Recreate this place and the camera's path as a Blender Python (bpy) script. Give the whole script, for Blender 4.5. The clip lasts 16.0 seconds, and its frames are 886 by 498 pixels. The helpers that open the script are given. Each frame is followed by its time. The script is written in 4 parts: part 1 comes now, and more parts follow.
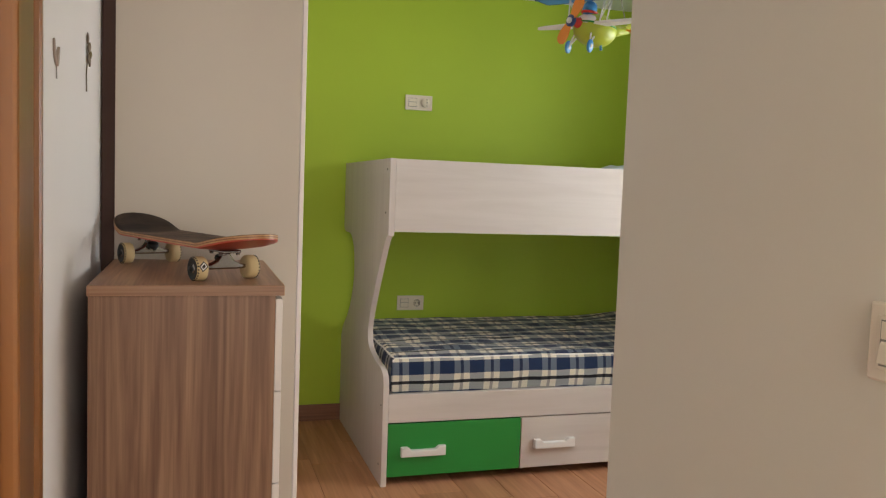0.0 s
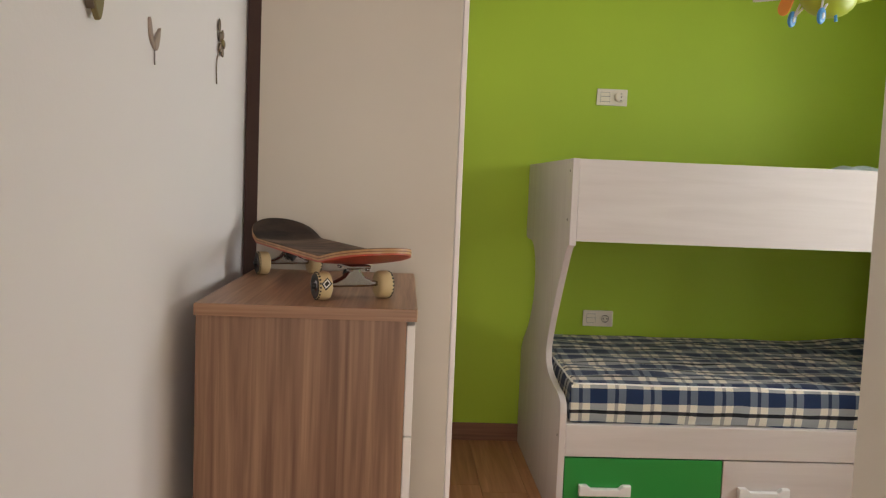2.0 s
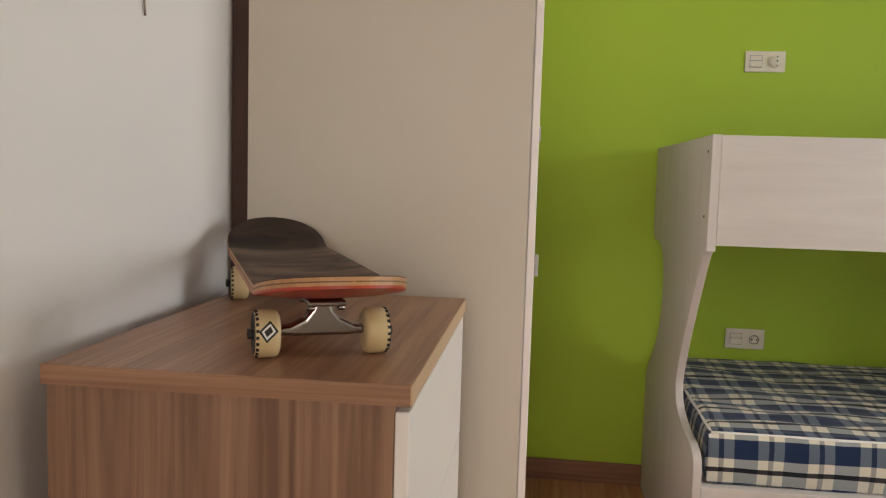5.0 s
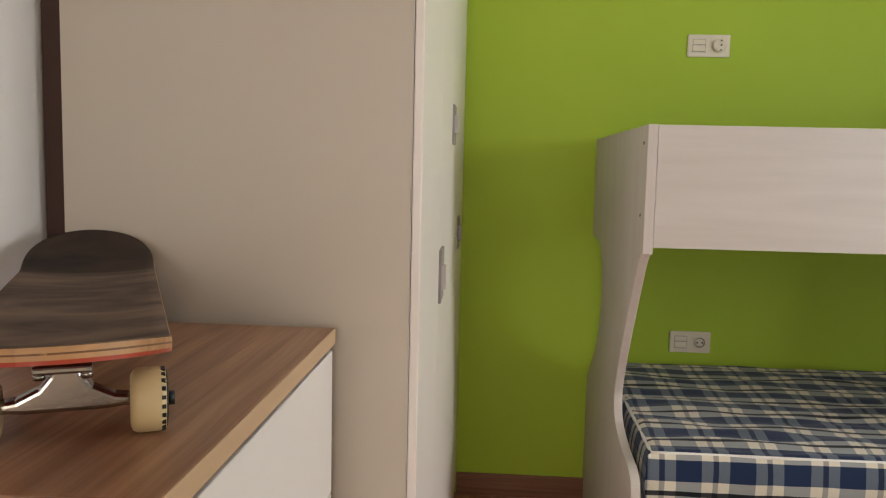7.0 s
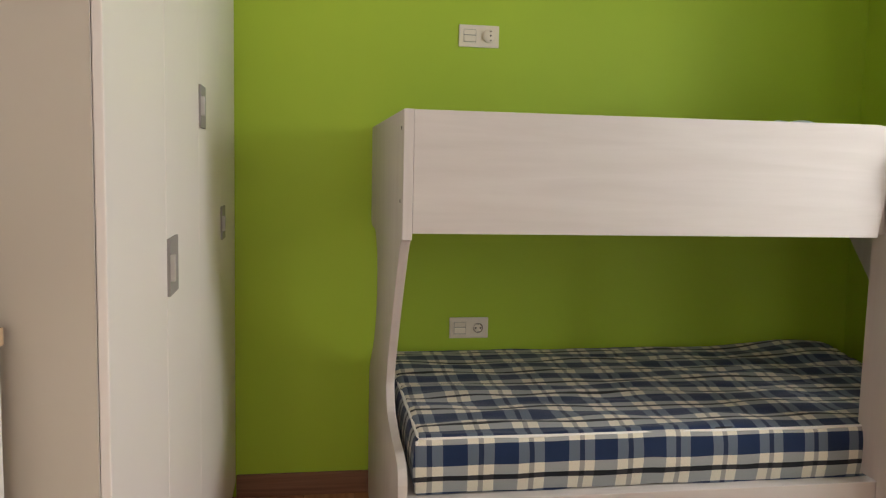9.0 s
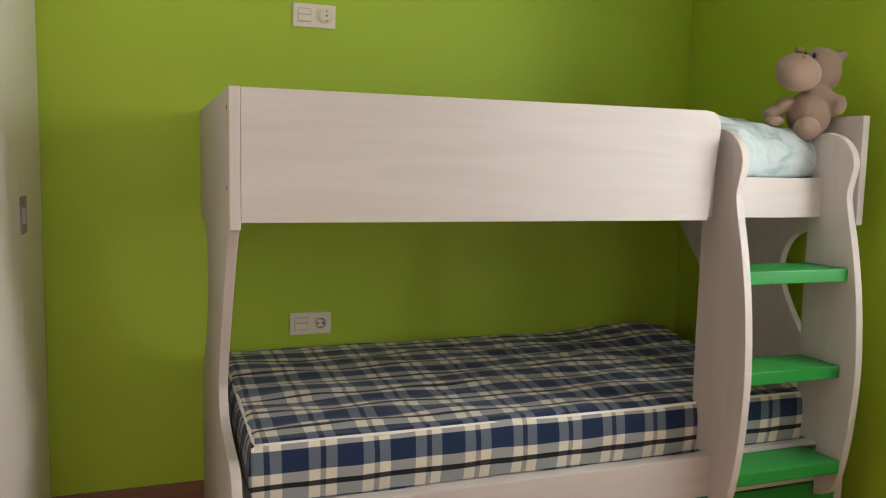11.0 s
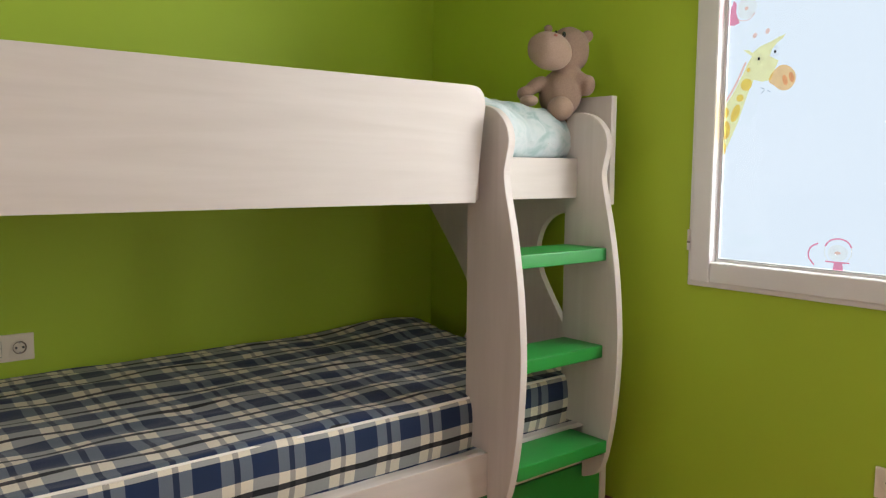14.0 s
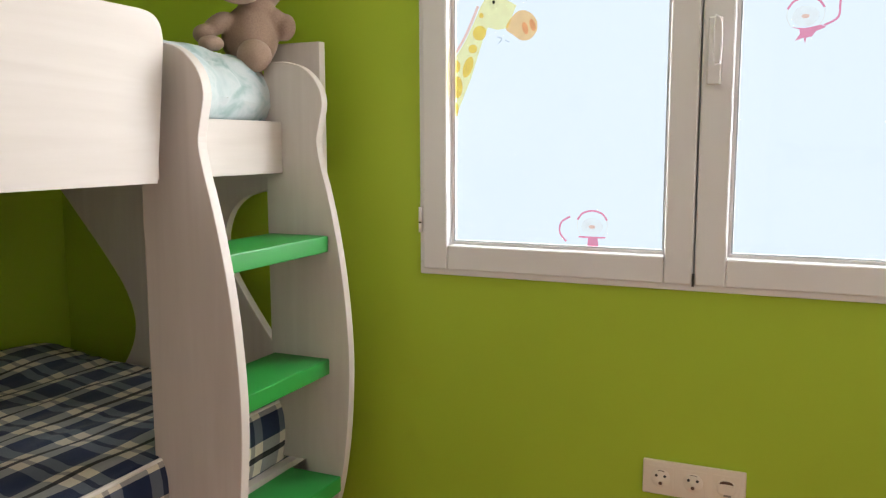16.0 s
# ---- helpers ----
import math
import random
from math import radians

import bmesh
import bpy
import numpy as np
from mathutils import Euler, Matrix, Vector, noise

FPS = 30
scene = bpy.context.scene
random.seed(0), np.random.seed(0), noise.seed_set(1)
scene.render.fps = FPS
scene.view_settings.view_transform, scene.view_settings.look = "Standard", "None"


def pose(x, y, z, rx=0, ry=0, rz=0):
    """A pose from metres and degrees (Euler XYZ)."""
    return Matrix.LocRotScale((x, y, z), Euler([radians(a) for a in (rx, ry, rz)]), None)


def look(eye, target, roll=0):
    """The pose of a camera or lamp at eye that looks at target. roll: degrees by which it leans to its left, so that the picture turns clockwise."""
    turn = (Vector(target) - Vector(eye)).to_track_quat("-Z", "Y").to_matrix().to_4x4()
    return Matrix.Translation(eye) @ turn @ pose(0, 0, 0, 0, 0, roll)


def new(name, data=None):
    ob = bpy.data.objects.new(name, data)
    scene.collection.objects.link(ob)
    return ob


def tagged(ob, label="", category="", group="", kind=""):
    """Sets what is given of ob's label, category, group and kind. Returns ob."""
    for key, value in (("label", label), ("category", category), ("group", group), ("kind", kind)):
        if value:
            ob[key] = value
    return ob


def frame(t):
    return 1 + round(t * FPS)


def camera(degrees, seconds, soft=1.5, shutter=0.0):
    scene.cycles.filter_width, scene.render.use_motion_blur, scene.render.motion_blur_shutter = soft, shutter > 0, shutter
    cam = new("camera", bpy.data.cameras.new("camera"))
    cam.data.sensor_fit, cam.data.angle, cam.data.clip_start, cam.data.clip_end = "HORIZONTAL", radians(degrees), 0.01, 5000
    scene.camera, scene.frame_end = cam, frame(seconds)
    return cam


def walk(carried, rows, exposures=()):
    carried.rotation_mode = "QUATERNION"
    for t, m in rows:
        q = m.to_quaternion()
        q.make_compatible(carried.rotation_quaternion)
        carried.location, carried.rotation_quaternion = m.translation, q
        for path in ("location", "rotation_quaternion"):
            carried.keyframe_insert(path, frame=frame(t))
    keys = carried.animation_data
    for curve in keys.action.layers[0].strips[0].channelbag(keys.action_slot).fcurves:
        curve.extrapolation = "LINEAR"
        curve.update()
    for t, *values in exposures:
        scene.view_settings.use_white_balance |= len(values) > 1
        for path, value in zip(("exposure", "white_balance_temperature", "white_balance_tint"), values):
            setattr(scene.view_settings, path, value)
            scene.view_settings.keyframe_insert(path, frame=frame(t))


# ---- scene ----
cam = camera(57.8, 16.0, soft=1.25)
PATH = [
    (0, (-1.072, -4.29, 1.272), (-0.482, -2.385, 1.126), 2.1),
    (0.5, (-1.067, -4.221, 1.28), (-0.503, -2.308, 1.134), 2.4),
    (1, (-1.035, -4.16, 1.279), (-0.56, -2.223, 1.132), 2.5),
    (1.5, (-0.98, -4.072, 1.278), (-0.686, -2.099, 1.127), 2.4),
    (2, (-0.918, -3.97, 1.278), (-0.818, -1.979, 1.12), 2.3),
    (2.5, (-0.871, -3.868, 1.285), (-0.905, -1.875, 1.117), 2.2),
    (3, (-0.857, -3.745, 1.277), (-0.973, -1.756, 1.107), 2.0),
    (5.5, (-0.75, -3.231, 1.263), (-0.984, -1.254, 1.072), 1.7),
    (6, (-0.731, -3.137, 1.268), (-0.956, -1.16, 1.069), 1.6),
    (6.5, (-0.704, -3.082, 1.273), (-0.904, -1.102, 1.074), 1.5),
    (7, (-0.673, -3.06, 1.279), (-0.802, -1.074, 1.077), 1.3),
    (7.5, (-0.639, -3.046, 1.284), (-0.662, -1.056, 1.084), 1.4),
    (8, (-0.6, -3.043, 1.288), (-0.517, -1.055, 1.086), 1.4),
    (8.5, (-0.564, -3.029, 1.274), (-0.354, -1.051, 1.071), 1.2),
    (9, (-0.526, -3.001, 1.259), (-0.202, -1.038, 1.054), 1.3),
    (11.5, (-0.476, -2.89, 1.23), (0.292, -1.055, 1.015), 1.1),
    (12, (-0.478, -2.901, 1.221), (0.376, -1.105, 1.004), 1.0),
    (12.5, (-0.493, -2.895, 1.212), (0.476, -1.159, 0.994), 0.9),
    (13, (-0.485, -2.834, 1.203), (0.606, -1.171, 0.988), 0.9),
    (13.5, (-0.465, -2.728, 1.185), (0.732, -1.138, 0.981), 0.8),
    (14, (-0.416, -2.612, 1.182), (0.854, -1.08, 0.981), 0.5),
    (14.5, (-0.337, -2.468, 1.187), (1.014, -1.01, 0.964), -0.1),
    (15, (-0.237, -2.345, 1.182), (1.246, -1.024, 0.944), -0.4),
    (15.5, (-0.167, -2.19, 1.183), (1.502, -1.119, 0.925), -0.4),
    (16, (-0.125, -2.095, 1.158), (1.69, -1.296, 0.902), -0.2),
]
walk(cam, [(t, look(eye, target, roll)) for t, eye, target, roll in PATH], [(0, 0.0), (9, 0.0), (11.5, 0.04), (13, 0.08), (14, 0.10), (15, 0.13), (16, 0.22)])

# ---- light ----
world = bpy.data.worlds.new("world")
scene.world = world
world.use_nodes = True
wn = world.node_tree.nodes
sky = wn.new("ShaderNodeTexSky")
sky.sky_type, sky.sun_disc = "NISHITA", False
sky.sun_elevation, sky.sun_rotation = radians(40), radians(90)
world.node_tree.links.new(sky.outputs[0], wn["Background"].inputs[0])
wn["Background"].inputs[1].default_value = 0.1


def area_lamp(name, eye, target, sx, sy, watts, colour):
    data = bpy.data.lights.new(name, "AREA")
    data.shape, data.size, data.size_y, data.energy, data.color = "RECTANGLE", sx, sy, watts, colour
    ob = new(name, data)
    ob.matrix_world = look(eye, target)
    return ob


# daylight in the window's opening, and an unseen fill lamp added in the hall
area_lamp("window_daylight", (1.750, -1.9025, 1.404), (0, -1.9025, 1.404), 1.24, 1.06, 39, (0.975, 0.985, 0.985))
area_lamp("hall_fill", (-0.80, -6.35, 1.50), (-0.80, 0, 1.40), 1.2, 1.3, 33, (1.0, 0.945, 0.86))


# bright overcast sky beyond the window
sky_mat = bpy.data.materials.new("overcast_sky")
sky_mat.use_nodes = True
sn = sky_mat.node_tree.nodes
sn.remove(sn["Principled BSDF"])
glow = sn.new("ShaderNodeEmission")
glow.inputs[0].default_value, glow.inputs[1].default_value = (0.78, 0.885, 1.0, 1), 0.94
sky_mat.node_tree.links.new(glow.outputs[0], sn["Material Output"].inputs[0])
sky_mesh = bpy.data.meshes.new("backdrop")
sky_mesh.from_pydata([(9, -14, -0.6), (9, 11, -0.6), (9, 11, 12), (9, -14, 12)], [], [(0, 1, 2, 3)])
sky_mesh.materials.append(sky_mat)
tagged(new("backdrop", sky_mesh), "plain pale overcast sky outside the window", "sky", kind="structure")


# ---- materials ----
def material(name, rough=0.6, metal=0.0):
    m = bpy.data.materials.new(name)
    m.use_nodes = True
    b = m.node_tree.nodes["Principled BSDF"]
    b.inputs["Roughness"].default_value, b.inputs["Metallic"].default_value = rough, metal
    return m, m.node_tree.nodes, m.node_tree.links, b


def mapped(nodes, links, scale, kind="Object"):
    tc, mp = nodes.new("ShaderNodeTexCoord"), nodes.new("ShaderNodeMapping")
    mp.inputs["Scale"].default_value = scale
    links.new(tc.outputs[kind], mp.inputs[0])
    return mp.outputs[0]


def noise_of(nodes, links, vec, scale, detail=4.0, distortion=0.0):
    n = nodes.new("ShaderNodeTexNoise")
    n.inputs["Scale"].default_value, n.inputs["Detail"].default_value = scale, detail
    n.inputs["Distortion"].default_value = distortion
    links.new(vec, n.inputs["Vector"])
    return n.outputs["Fac"]


def ramp_of(nodes, links, fac, stops, mode="LINEAR"):
    r = nodes.new("ShaderNodeValToRGB")
    r.color_ramp.interpolation = mode
    e = r.color_ramp.elements
    while len(e) < len(stops):
        e.new(0.5)
    for k, (p, c) in enumerate(stops):
        e[k].position, e[k].color = p, (*c, 1)
    links.new(fac, r.inputs[0])
    return r.outputs[0]


def mix_of(nodes, links, a, b, fac=0.5, mode="MIX"):
    x = nodes.new("ShaderNodeMix")
    x.data_type, x.blend_type = "RGBA", mode
    for socket, v in ((x.inputs[0], fac), (x.inputs[6], a), (x.inputs[7], b)):
        if isinstance(v, (int, float)):
            socket.default_value = v
        elif isinstance(v, tuple):
            socket.default_value = (*v, 1)
        else:
            links.new(v, socket)
    return x.outputs[2]


def bump_to(nodes, links, b, height, strength, distance=0.002):
    n = nodes.new("ShaderNodeBump")
    n.inputs["Strength"].default_value, n.inputs["Distance"].default_value = strength, distance
    links.new(height, n.inputs["Height"])
    links.new(n.outputs[0], b.inputs["Normal"])


def scaled(c, k):
    return tuple(min(1.0, v * k) for v in c)


def paint(name, c, rough=0.6, vary=0.06, grain=180, strength=0.15, metal=0.0):
    """Plain coat: broad faint unevenness and a fine roller or moulding grain."""
    m, n, l, b = material(name, rough, metal)
    v = mapped(n, l, (1, 1, 1))
    broad = noise_of(n, l, v, 1.7, 5)
    l.new(ramp_of(n, l, broad, [(0.3, scaled(c, 1 - vary)), (0.7, scaled(c, 1 + vary))]), b.inputs["Base Color"])
    bump_to(n, l, b, noise_of(n, l, v, grain, 3), strength, 0.001)
    return m


def wood(name, dark, light, axis, rough=0.5, across=38, along=1.6, contrast=(0.3, 0.7), strength=0.12, offset=False, depth=0.6):
    """Grain that runs along the axis 'x', 'y' or 'z', in broad figure and fine lines."""
    m, n, l, b = material(name, rough)
    s = [across] * 3
    s["xyz".index(axis)] = along
    v = mapped(n, l, tuple(s))
    if offset:
        info = n.new("ShaderNodeObjectInfo")
        add = n.new("ShaderNodeVectorMath")
        add.operation = "ADD"
        mul = n.new("ShaderNodeMath")
        mul.operation = "MULTIPLY"
        mul.inputs[1].default_value = 40.0
        l.new(info.outputs["Random"], mul.inputs[0])
        l.new(v, add.inputs[0])
        l.new(mul.outputs[0], add.inputs[1])
        v = add.outputs[0]
    figure = noise_of(n, l, v, 0.45, 4, 2.2)
    lines = noise_of(n, l, v, 3.0, 4, 0.4)
    base = ramp_of(n, l, figure, [(contrast[0], dark), (contrast[1], light)])
    fine = ramp_of(n, l, lines, [(0.32, (0.70, 0.66, 0.63)), (0.62, (1, 1, 1))])
    col = mix_of(n, l, base, fine, depth, "MULTIPLY")
    if offset:
        tone = ramp_of(n, l, info.outputs["Random"], [(0.0, (0.82, 0.80, 0.78)), (1.0, (1, 1, 1))])
        col = mix_of(n, l, col, tone, 1.0, "MULTIPLY")
    l.new(col, b.inputs["Base Color"])
    bump_to(n, l, b, lines, strength, 0.001)
    return m


def plaid():
    """Woven check: bands along x cross bands along y, and down the sides."""
    m, n, l, b = material("plaid_cloth", 0.9)
    tc, geo = n.new("ShaderNodeTexCoord"), n.new("ShaderNodeNewGeometry")
    p, q = n.new("ShaderNodeSeparateXYZ"), n.new("ShaderNodeSeparateXYZ")
    wob = n.new("ShaderNodeTexNoise")
    wob.inputs["Scale"].default_value = 6.0
    l.new(tc.outputs["Object"], wob.inputs["Vector"])
    shift = n.new("ShaderNodeVectorMath")
    shift.operation = "MULTIPLY_ADD"
    shift.inputs[1].default_value = (0.010, 0.010, 0.0)
    l.new(wob.outputs["Color"], shift.inputs[0])
    l.new(tc.outputs["Object"], shift.inputs[2])
    l.new(shift.outputs[0], p.inputs[0])
    l.new(geo.outputs["True Normal"], q.inputs[0])

    def math(op, a, c):
        k = n.new("ShaderNodeMath")
        k.operation = op
        for s, val in ((k.inputs[0], a), (k.inputs[1], c)):
            if isinstance(val, (int, float)):
                s.default_value = val
            else:
                l.new(val, s)
        return k.outputs[0]

    # roots of the yarn colours: crossing yarns blend as they do to the eye
    blue, cream, navy = (0.056, 0.138, 0.272), (0.90, 0.86, 0.78), (0.01, 0.01, 0.03)
    out = []
    for axis, phase, turn in (("X", 0.0335, 0.0), ("Y", 0.0537, 0.053)):
        side = math("GREATER_THAN", math("ABSOLUTE", q.outputs[axis], 0), 0.6)
        u = math("ADD", p.outputs[axis], math("MULTIPLY", math("ADD", p.outputs["Z"], turn), side))
        u = math("FRACT", math("ADD", math("DIVIDE", math("ADD", u, phase), 0.1405 if axis == "X" else 0.131), 20.0), 0)
        out.append(ramp_of(n, l, u, [(0.0, blue), (0.48, cream), (0.69, navy if axis == "Y" else (0.17, 0.17, 0.23)), (0.79, cream)], "CONSTANT"))
    col = mix_of(n, l, out[0], out[1], 0.64)
    col = mix_of(n, l, col, col, 1.0, "MULTIPLY")
    dark_yarn = ramp_of(n, l, u, [(0.0, (1, 1, 1)), (0.69, (0.34, 0.34, 0.42)), (0.79, (1, 1, 1))], "CONSTANT")
    col = mix_of(n, l, col, dark_yarn, 1.0, "MULTIPLY")
    weave = noise_of(n, l, mapped(n, l, (1, 1, 1)), 900, 2)
    l.new(mix_of(n, l, col, ramp_of(n, l, weave, [(0.3, (0.75, 0.75, 0.75)), (0.7, (1, 1, 1))]), 0.7, "MULTIPLY"), b.inputs["Base Color"])
    b.inputs["Sheen Weight"].default_value = 0.15
    bump_to(n, l, b, weave, 0.3, 0.001)
    return m


def plush(name, dark, light):
    m, n, l, b = material(name, 0.95)
    v = mapped(n, l, (1, 1, 1))
    fuzz = noise_of(n, l, v, 260, 4)
    l.new(ramp_of(n, l, fuzz, [(0.25, dark), (0.75, light)]), b.inputs["Base Color"])
    b.inputs["Sheen Weight"].default_value = 0.1
    bump_to(n, l, b, fuzz, 0.35, 0.002)
    return m


def pillow_cloth():
    m, n, l, b = material("pillow_cloth", 0.9)
    v = mapped(n, l, (1, 1, 1))
    blot = noise_of(n, l, v, 13, 3, 1.2)
    l.new(ramp_of(n, l, blot, [(0.36, (0.36, 0.49, 0.50)), (0.44, (0.50, 0.60, 0.615)), (0.52, (0.60, 0.66, 0.68)), (0.66, (0.50, 0.595, 0.615))]), b.inputs["Base Color"])
    bump_to(n, l, b, noise_of(n, l, v, 600, 2), 0.3, 0.001)
    return m


def sticker(name, c):
    """Clear printed film: it tints what is seen through it."""
    m, n, l, b = material(name, 0.5)
    a = n.new("ShaderNodeBsdfTransparent")
    v = mapped(n, l, (1, 1, 1))
    l.new(ramp_of(n, l, noise_of(n, l, v, 40, 2), [(0.3, scaled(c, 0.95)), (0.7, scaled(c, 1.04))]), a.inputs[0])
    l.new(a.outputs[0], n["Material Output"].inputs[0])
    return m


def grip_tape():
    m, n, l, b = material("grip_tape", 0.95)
    v = mapped(n, l, (1, 1, 1))
    worn = noise_of(n, l, mapped(n, l, (17, 6, 9)), 1.0, 6, 1.2)
    rubbed = ramp_of(n, l, worn, [(0.32, (0.050, 0.033, 0.024)), (0.66, (0.180, 0.114, 0.078))])
    sep = n.new("ShaderNodeSeparateXYZ")
    l.new(v, sep.inputs[0])
    add = n.new("ShaderNodeMath")
    add.operation = "ADD"
    add.inputs[1].default_value = 0.5
    l.new(sep.outputs[0], add.inputs[0])
    fresh = ramp_of(n, l, add.outputs[0], [(0.302, (0.30, 0.27, 0.26)), (0.308, (1, 1, 1))])   # the tail is hardly worn
    l.new(mix_of(n, l, rubbed, fresh, 1.0, "MULTIPLY"), b.inputs["Base Color"])
    bump_to(n, l, b, noise_of(n, l, v, 1500, 2), 0.5, 0.001)
    return m


GREEN_WALL = paint("green_wall_paint", (0.42, 0.575, 0.034), 0.62, 0.03, 140, 0.18)
WHITE_WALL = paint("white_wall_paint", (0.78, 0.745, 0.735), 0.75, 0.02, 140, 0.2)
CREAM_WALL = paint("cream_wall_paint", (0.775, 0.732, 0.650), 0.7, 0.02, 140, 0.2)
# extra pale, to bounce more light from the unseen south wall
BOUNCE_WALL = paint("bounce_wall_paint", (0.88, 0.86, 0.82), 0.75, 0.02, 140, 0.2)
CEILING = paint("ceiling_paint", (0.89, 0.875, 0.85), 0.8, 0.02, 140, 0.15)
LAMINATE = paint("cream_laminate", (0.575, 0.505, 0.430), 0.42, 0.025, 500, 0.05)
DOOR_WHITE = paint("white_lacquer", (0.84, 0.762, 0.730), 0.35, 0.02, 400, 0.04)
DRAWER_WHITE = paint("drawer_white", (0.81, 0.765, 0.735), 0.32, 0.02, 400, 0.04)
PVC = paint("white_pvc", (0.81, 0.785, 0.785), 0.35, 0.02, 300, 0.04)
PLASTIC = paint("white_plastic", (0.86, 0.765, 0.645), 0.35, 0.02, 300, 0.03)
PLASTIC_DARK = paint("dark_plastic", (0.05, 0.045, 0.04), 0.5)
GREY_METAL = paint("grey_metal", (0.30, 0.27, 0.26), 0.5, 0.03, 300, 0.05, 0.2)
STEEL = paint("brushed_steel", (0.34, 0.315, 0.30), 0.22, 0.08, 220, 0.15, 1.0)
BLACK_STEEL = paint("black_bolt", (0.03, 0.03, 0.03), 0.5, 0.1, 200, 0.1, 0.5)
GREEN_BOARD = paint("green_board", (0.020, 0.265, 0.045), 0.38, 0.04, 300, 0.05)
BED_X = wood("whitewashed_wood_long", (0.595, 0.530, 0.492), (0.665, 0.602, 0.565), "x", 0.55, 22, 1.6, (0.2, 0.75), 0.03, False, 0.10)
BED_Z = wood("whitewashed_wood_upright", (0.595, 0.530, 0.492), (0.665, 0.602, 0.565), "z", 0.55, 22, 1.6, (0.2, 0.75), 0.03, False, 0.10)
EDGE = paint("white_edge_band", (0.72, 0.67, 0.645), 0.4, 0.02, 300, 0.05)
# one laminate: shade coloured into the sides, the top toned lighter as if lit
DRESSER_Z = wood("walnut_laminate_shaded", (0.185, 0.092, 0.054), (0.345, 0.195, 0.120), "z", 0.45, 44, 1.5, (0.32, 0.68), 0.06, False, 0.9)
DRESSER_Y = wood("walnut_laminate_lit", (0.29, 0.142, 0.078), (0.50, 0.285, 0.168), "y", 0.36, 52, 1.6, (0.3, 0.7), 0.06, False, 0.95)
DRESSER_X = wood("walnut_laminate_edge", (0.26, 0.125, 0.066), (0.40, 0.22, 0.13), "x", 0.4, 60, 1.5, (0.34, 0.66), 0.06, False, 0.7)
OAK = wood("oak_floor_board", (0.47, 0.212, 0.108), (0.63, 0.315, 0.174), "y", 0.52, 22, 1.0, (0.3, 0.7), 0.15, True)
SKIRTING = wood("brown_skirting", (0.19, 0.080, 0.045), (0.30, 0.138, 0.078), "x", 0.45)
FRAME_WOOD = wood("varnished_door_frame", (0.19, 0.070, 0.020), (0.35, 0.145, 0.042), "z", 0.3, 26, 0.7)
PLAID = plaid()
PLUSH = plush("plush_fur", (0.270, 0.178, 0.130), (0.335, 0.228, 0.172))
PALE_PLUSH = plush("pale_plush_fur", (0.335, 0.228, 0.172), (0.405, 0.285, 0.220))
PILLOW = pillow_cloth()
SHEET = paint("white_piping", (0.86, 0.83, 0.77), 0.8, 0.03, 400, 0.2)
# teal darkened to put in the shadow beneath the pillow
TEAL = paint("teal_mattress", (0.05, 0.14, 0.14), 0.85, 0.1, 400, 0.3)
GRIP = grip_tape()
MAPLE = wood("maple_ply", (0.42, 0.21, 0.09), (0.56, 0.33, 0.16), "y", 0.45, 40, 1.0)
MAPLE_DARK = paint("dark_ply", (0.16, 0.07, 0.03), 0.5)
RED = paint("red_deck", (0.40, 0.048, 0.022), 0.35, 0.25, 60, 0.1)
URETHANE = paint("cream_urethane", (0.62, 0.47, 0.25), 0.45, 0.08, 120, 0.1)
ORANGE = paint("orange_plastic", (0.75, 0.25, 0.02), 0.4)
LIME = paint("lime_plastic", (0.42, 0.50, 0.04), 0.4)
BLUE = paint("blue_plastic", (0.06, 0.28, 0.60), 0.4)
NAVY = paint("navy_plastic", (0.02, 0.05, 0.16), 0.4)
LAMP_RED = paint("red_plastic", (0.60, 0.04, 0.03), 0.4)
LAMP_WHITE = paint("white_lamp_plastic", (0.78, 0.76, 0.74), 0.4)
DECOR_DARK = paint("bronze_decor", (0.17, 0.13, 0.095), 0.5, 0.3, 60, 0.3, 0.5)
DECOR_OLIVE = paint("olive_decor", (0.19, 0.155, 0.06), 0.6, 0.15, 60, 0.3)
ROSE = paint("rose_felt", (0.40, 0.14, 0.11), 0.9)
EYE = paint("black_bead", (0.01, 0.01, 0.01), 0.15)

GLASS, gn, gl, gb = material("window_glass", 0.02)
gt, gg, gf, gm = gn.new("ShaderNodeBsdfTransparent"), gn.new("ShaderNodeBsdfGlossy"), gn.new("ShaderNodeFresnel"), gn.new("ShaderNodeMixShader")
gt.inputs[0].default_value = (0.985, 0.992, 0.995, 1)
gg.inputs["Roughness"].default_value = 0.03
gf.inputs[0].default_value = 1.30
gl.new(gf.outputs[0], gm.inputs[0])
gl.new(gt.outputs[0], gm.inputs[1])
gl.new(gg.outputs[0], gm.inputs[2])
gl.new(gm.outputs[0], gn["Material Output"].inputs[0])


# ---- mesh helpers ----
def part(name, bm, mat, parent=None, label=""):
    """Links a bmesh as one mesh object under a thing or a part."""
    me = bpy.data.meshes.new(name)
    bm.normal_update()
    bm.to_mesh(me)
    bm.free()
    for mt in (mat if isinstance(mat, (list, tuple)) else (mat,)):
        me.materials.append(mt)
    ob = new(name, me)
    if parent is not None:
        ob.parent = parent
    if label:
        ob["label"] = label
    return ob


def thing(name, label, category, kind="", group=""):
    return tagged(new(name), label, category, group, kind)


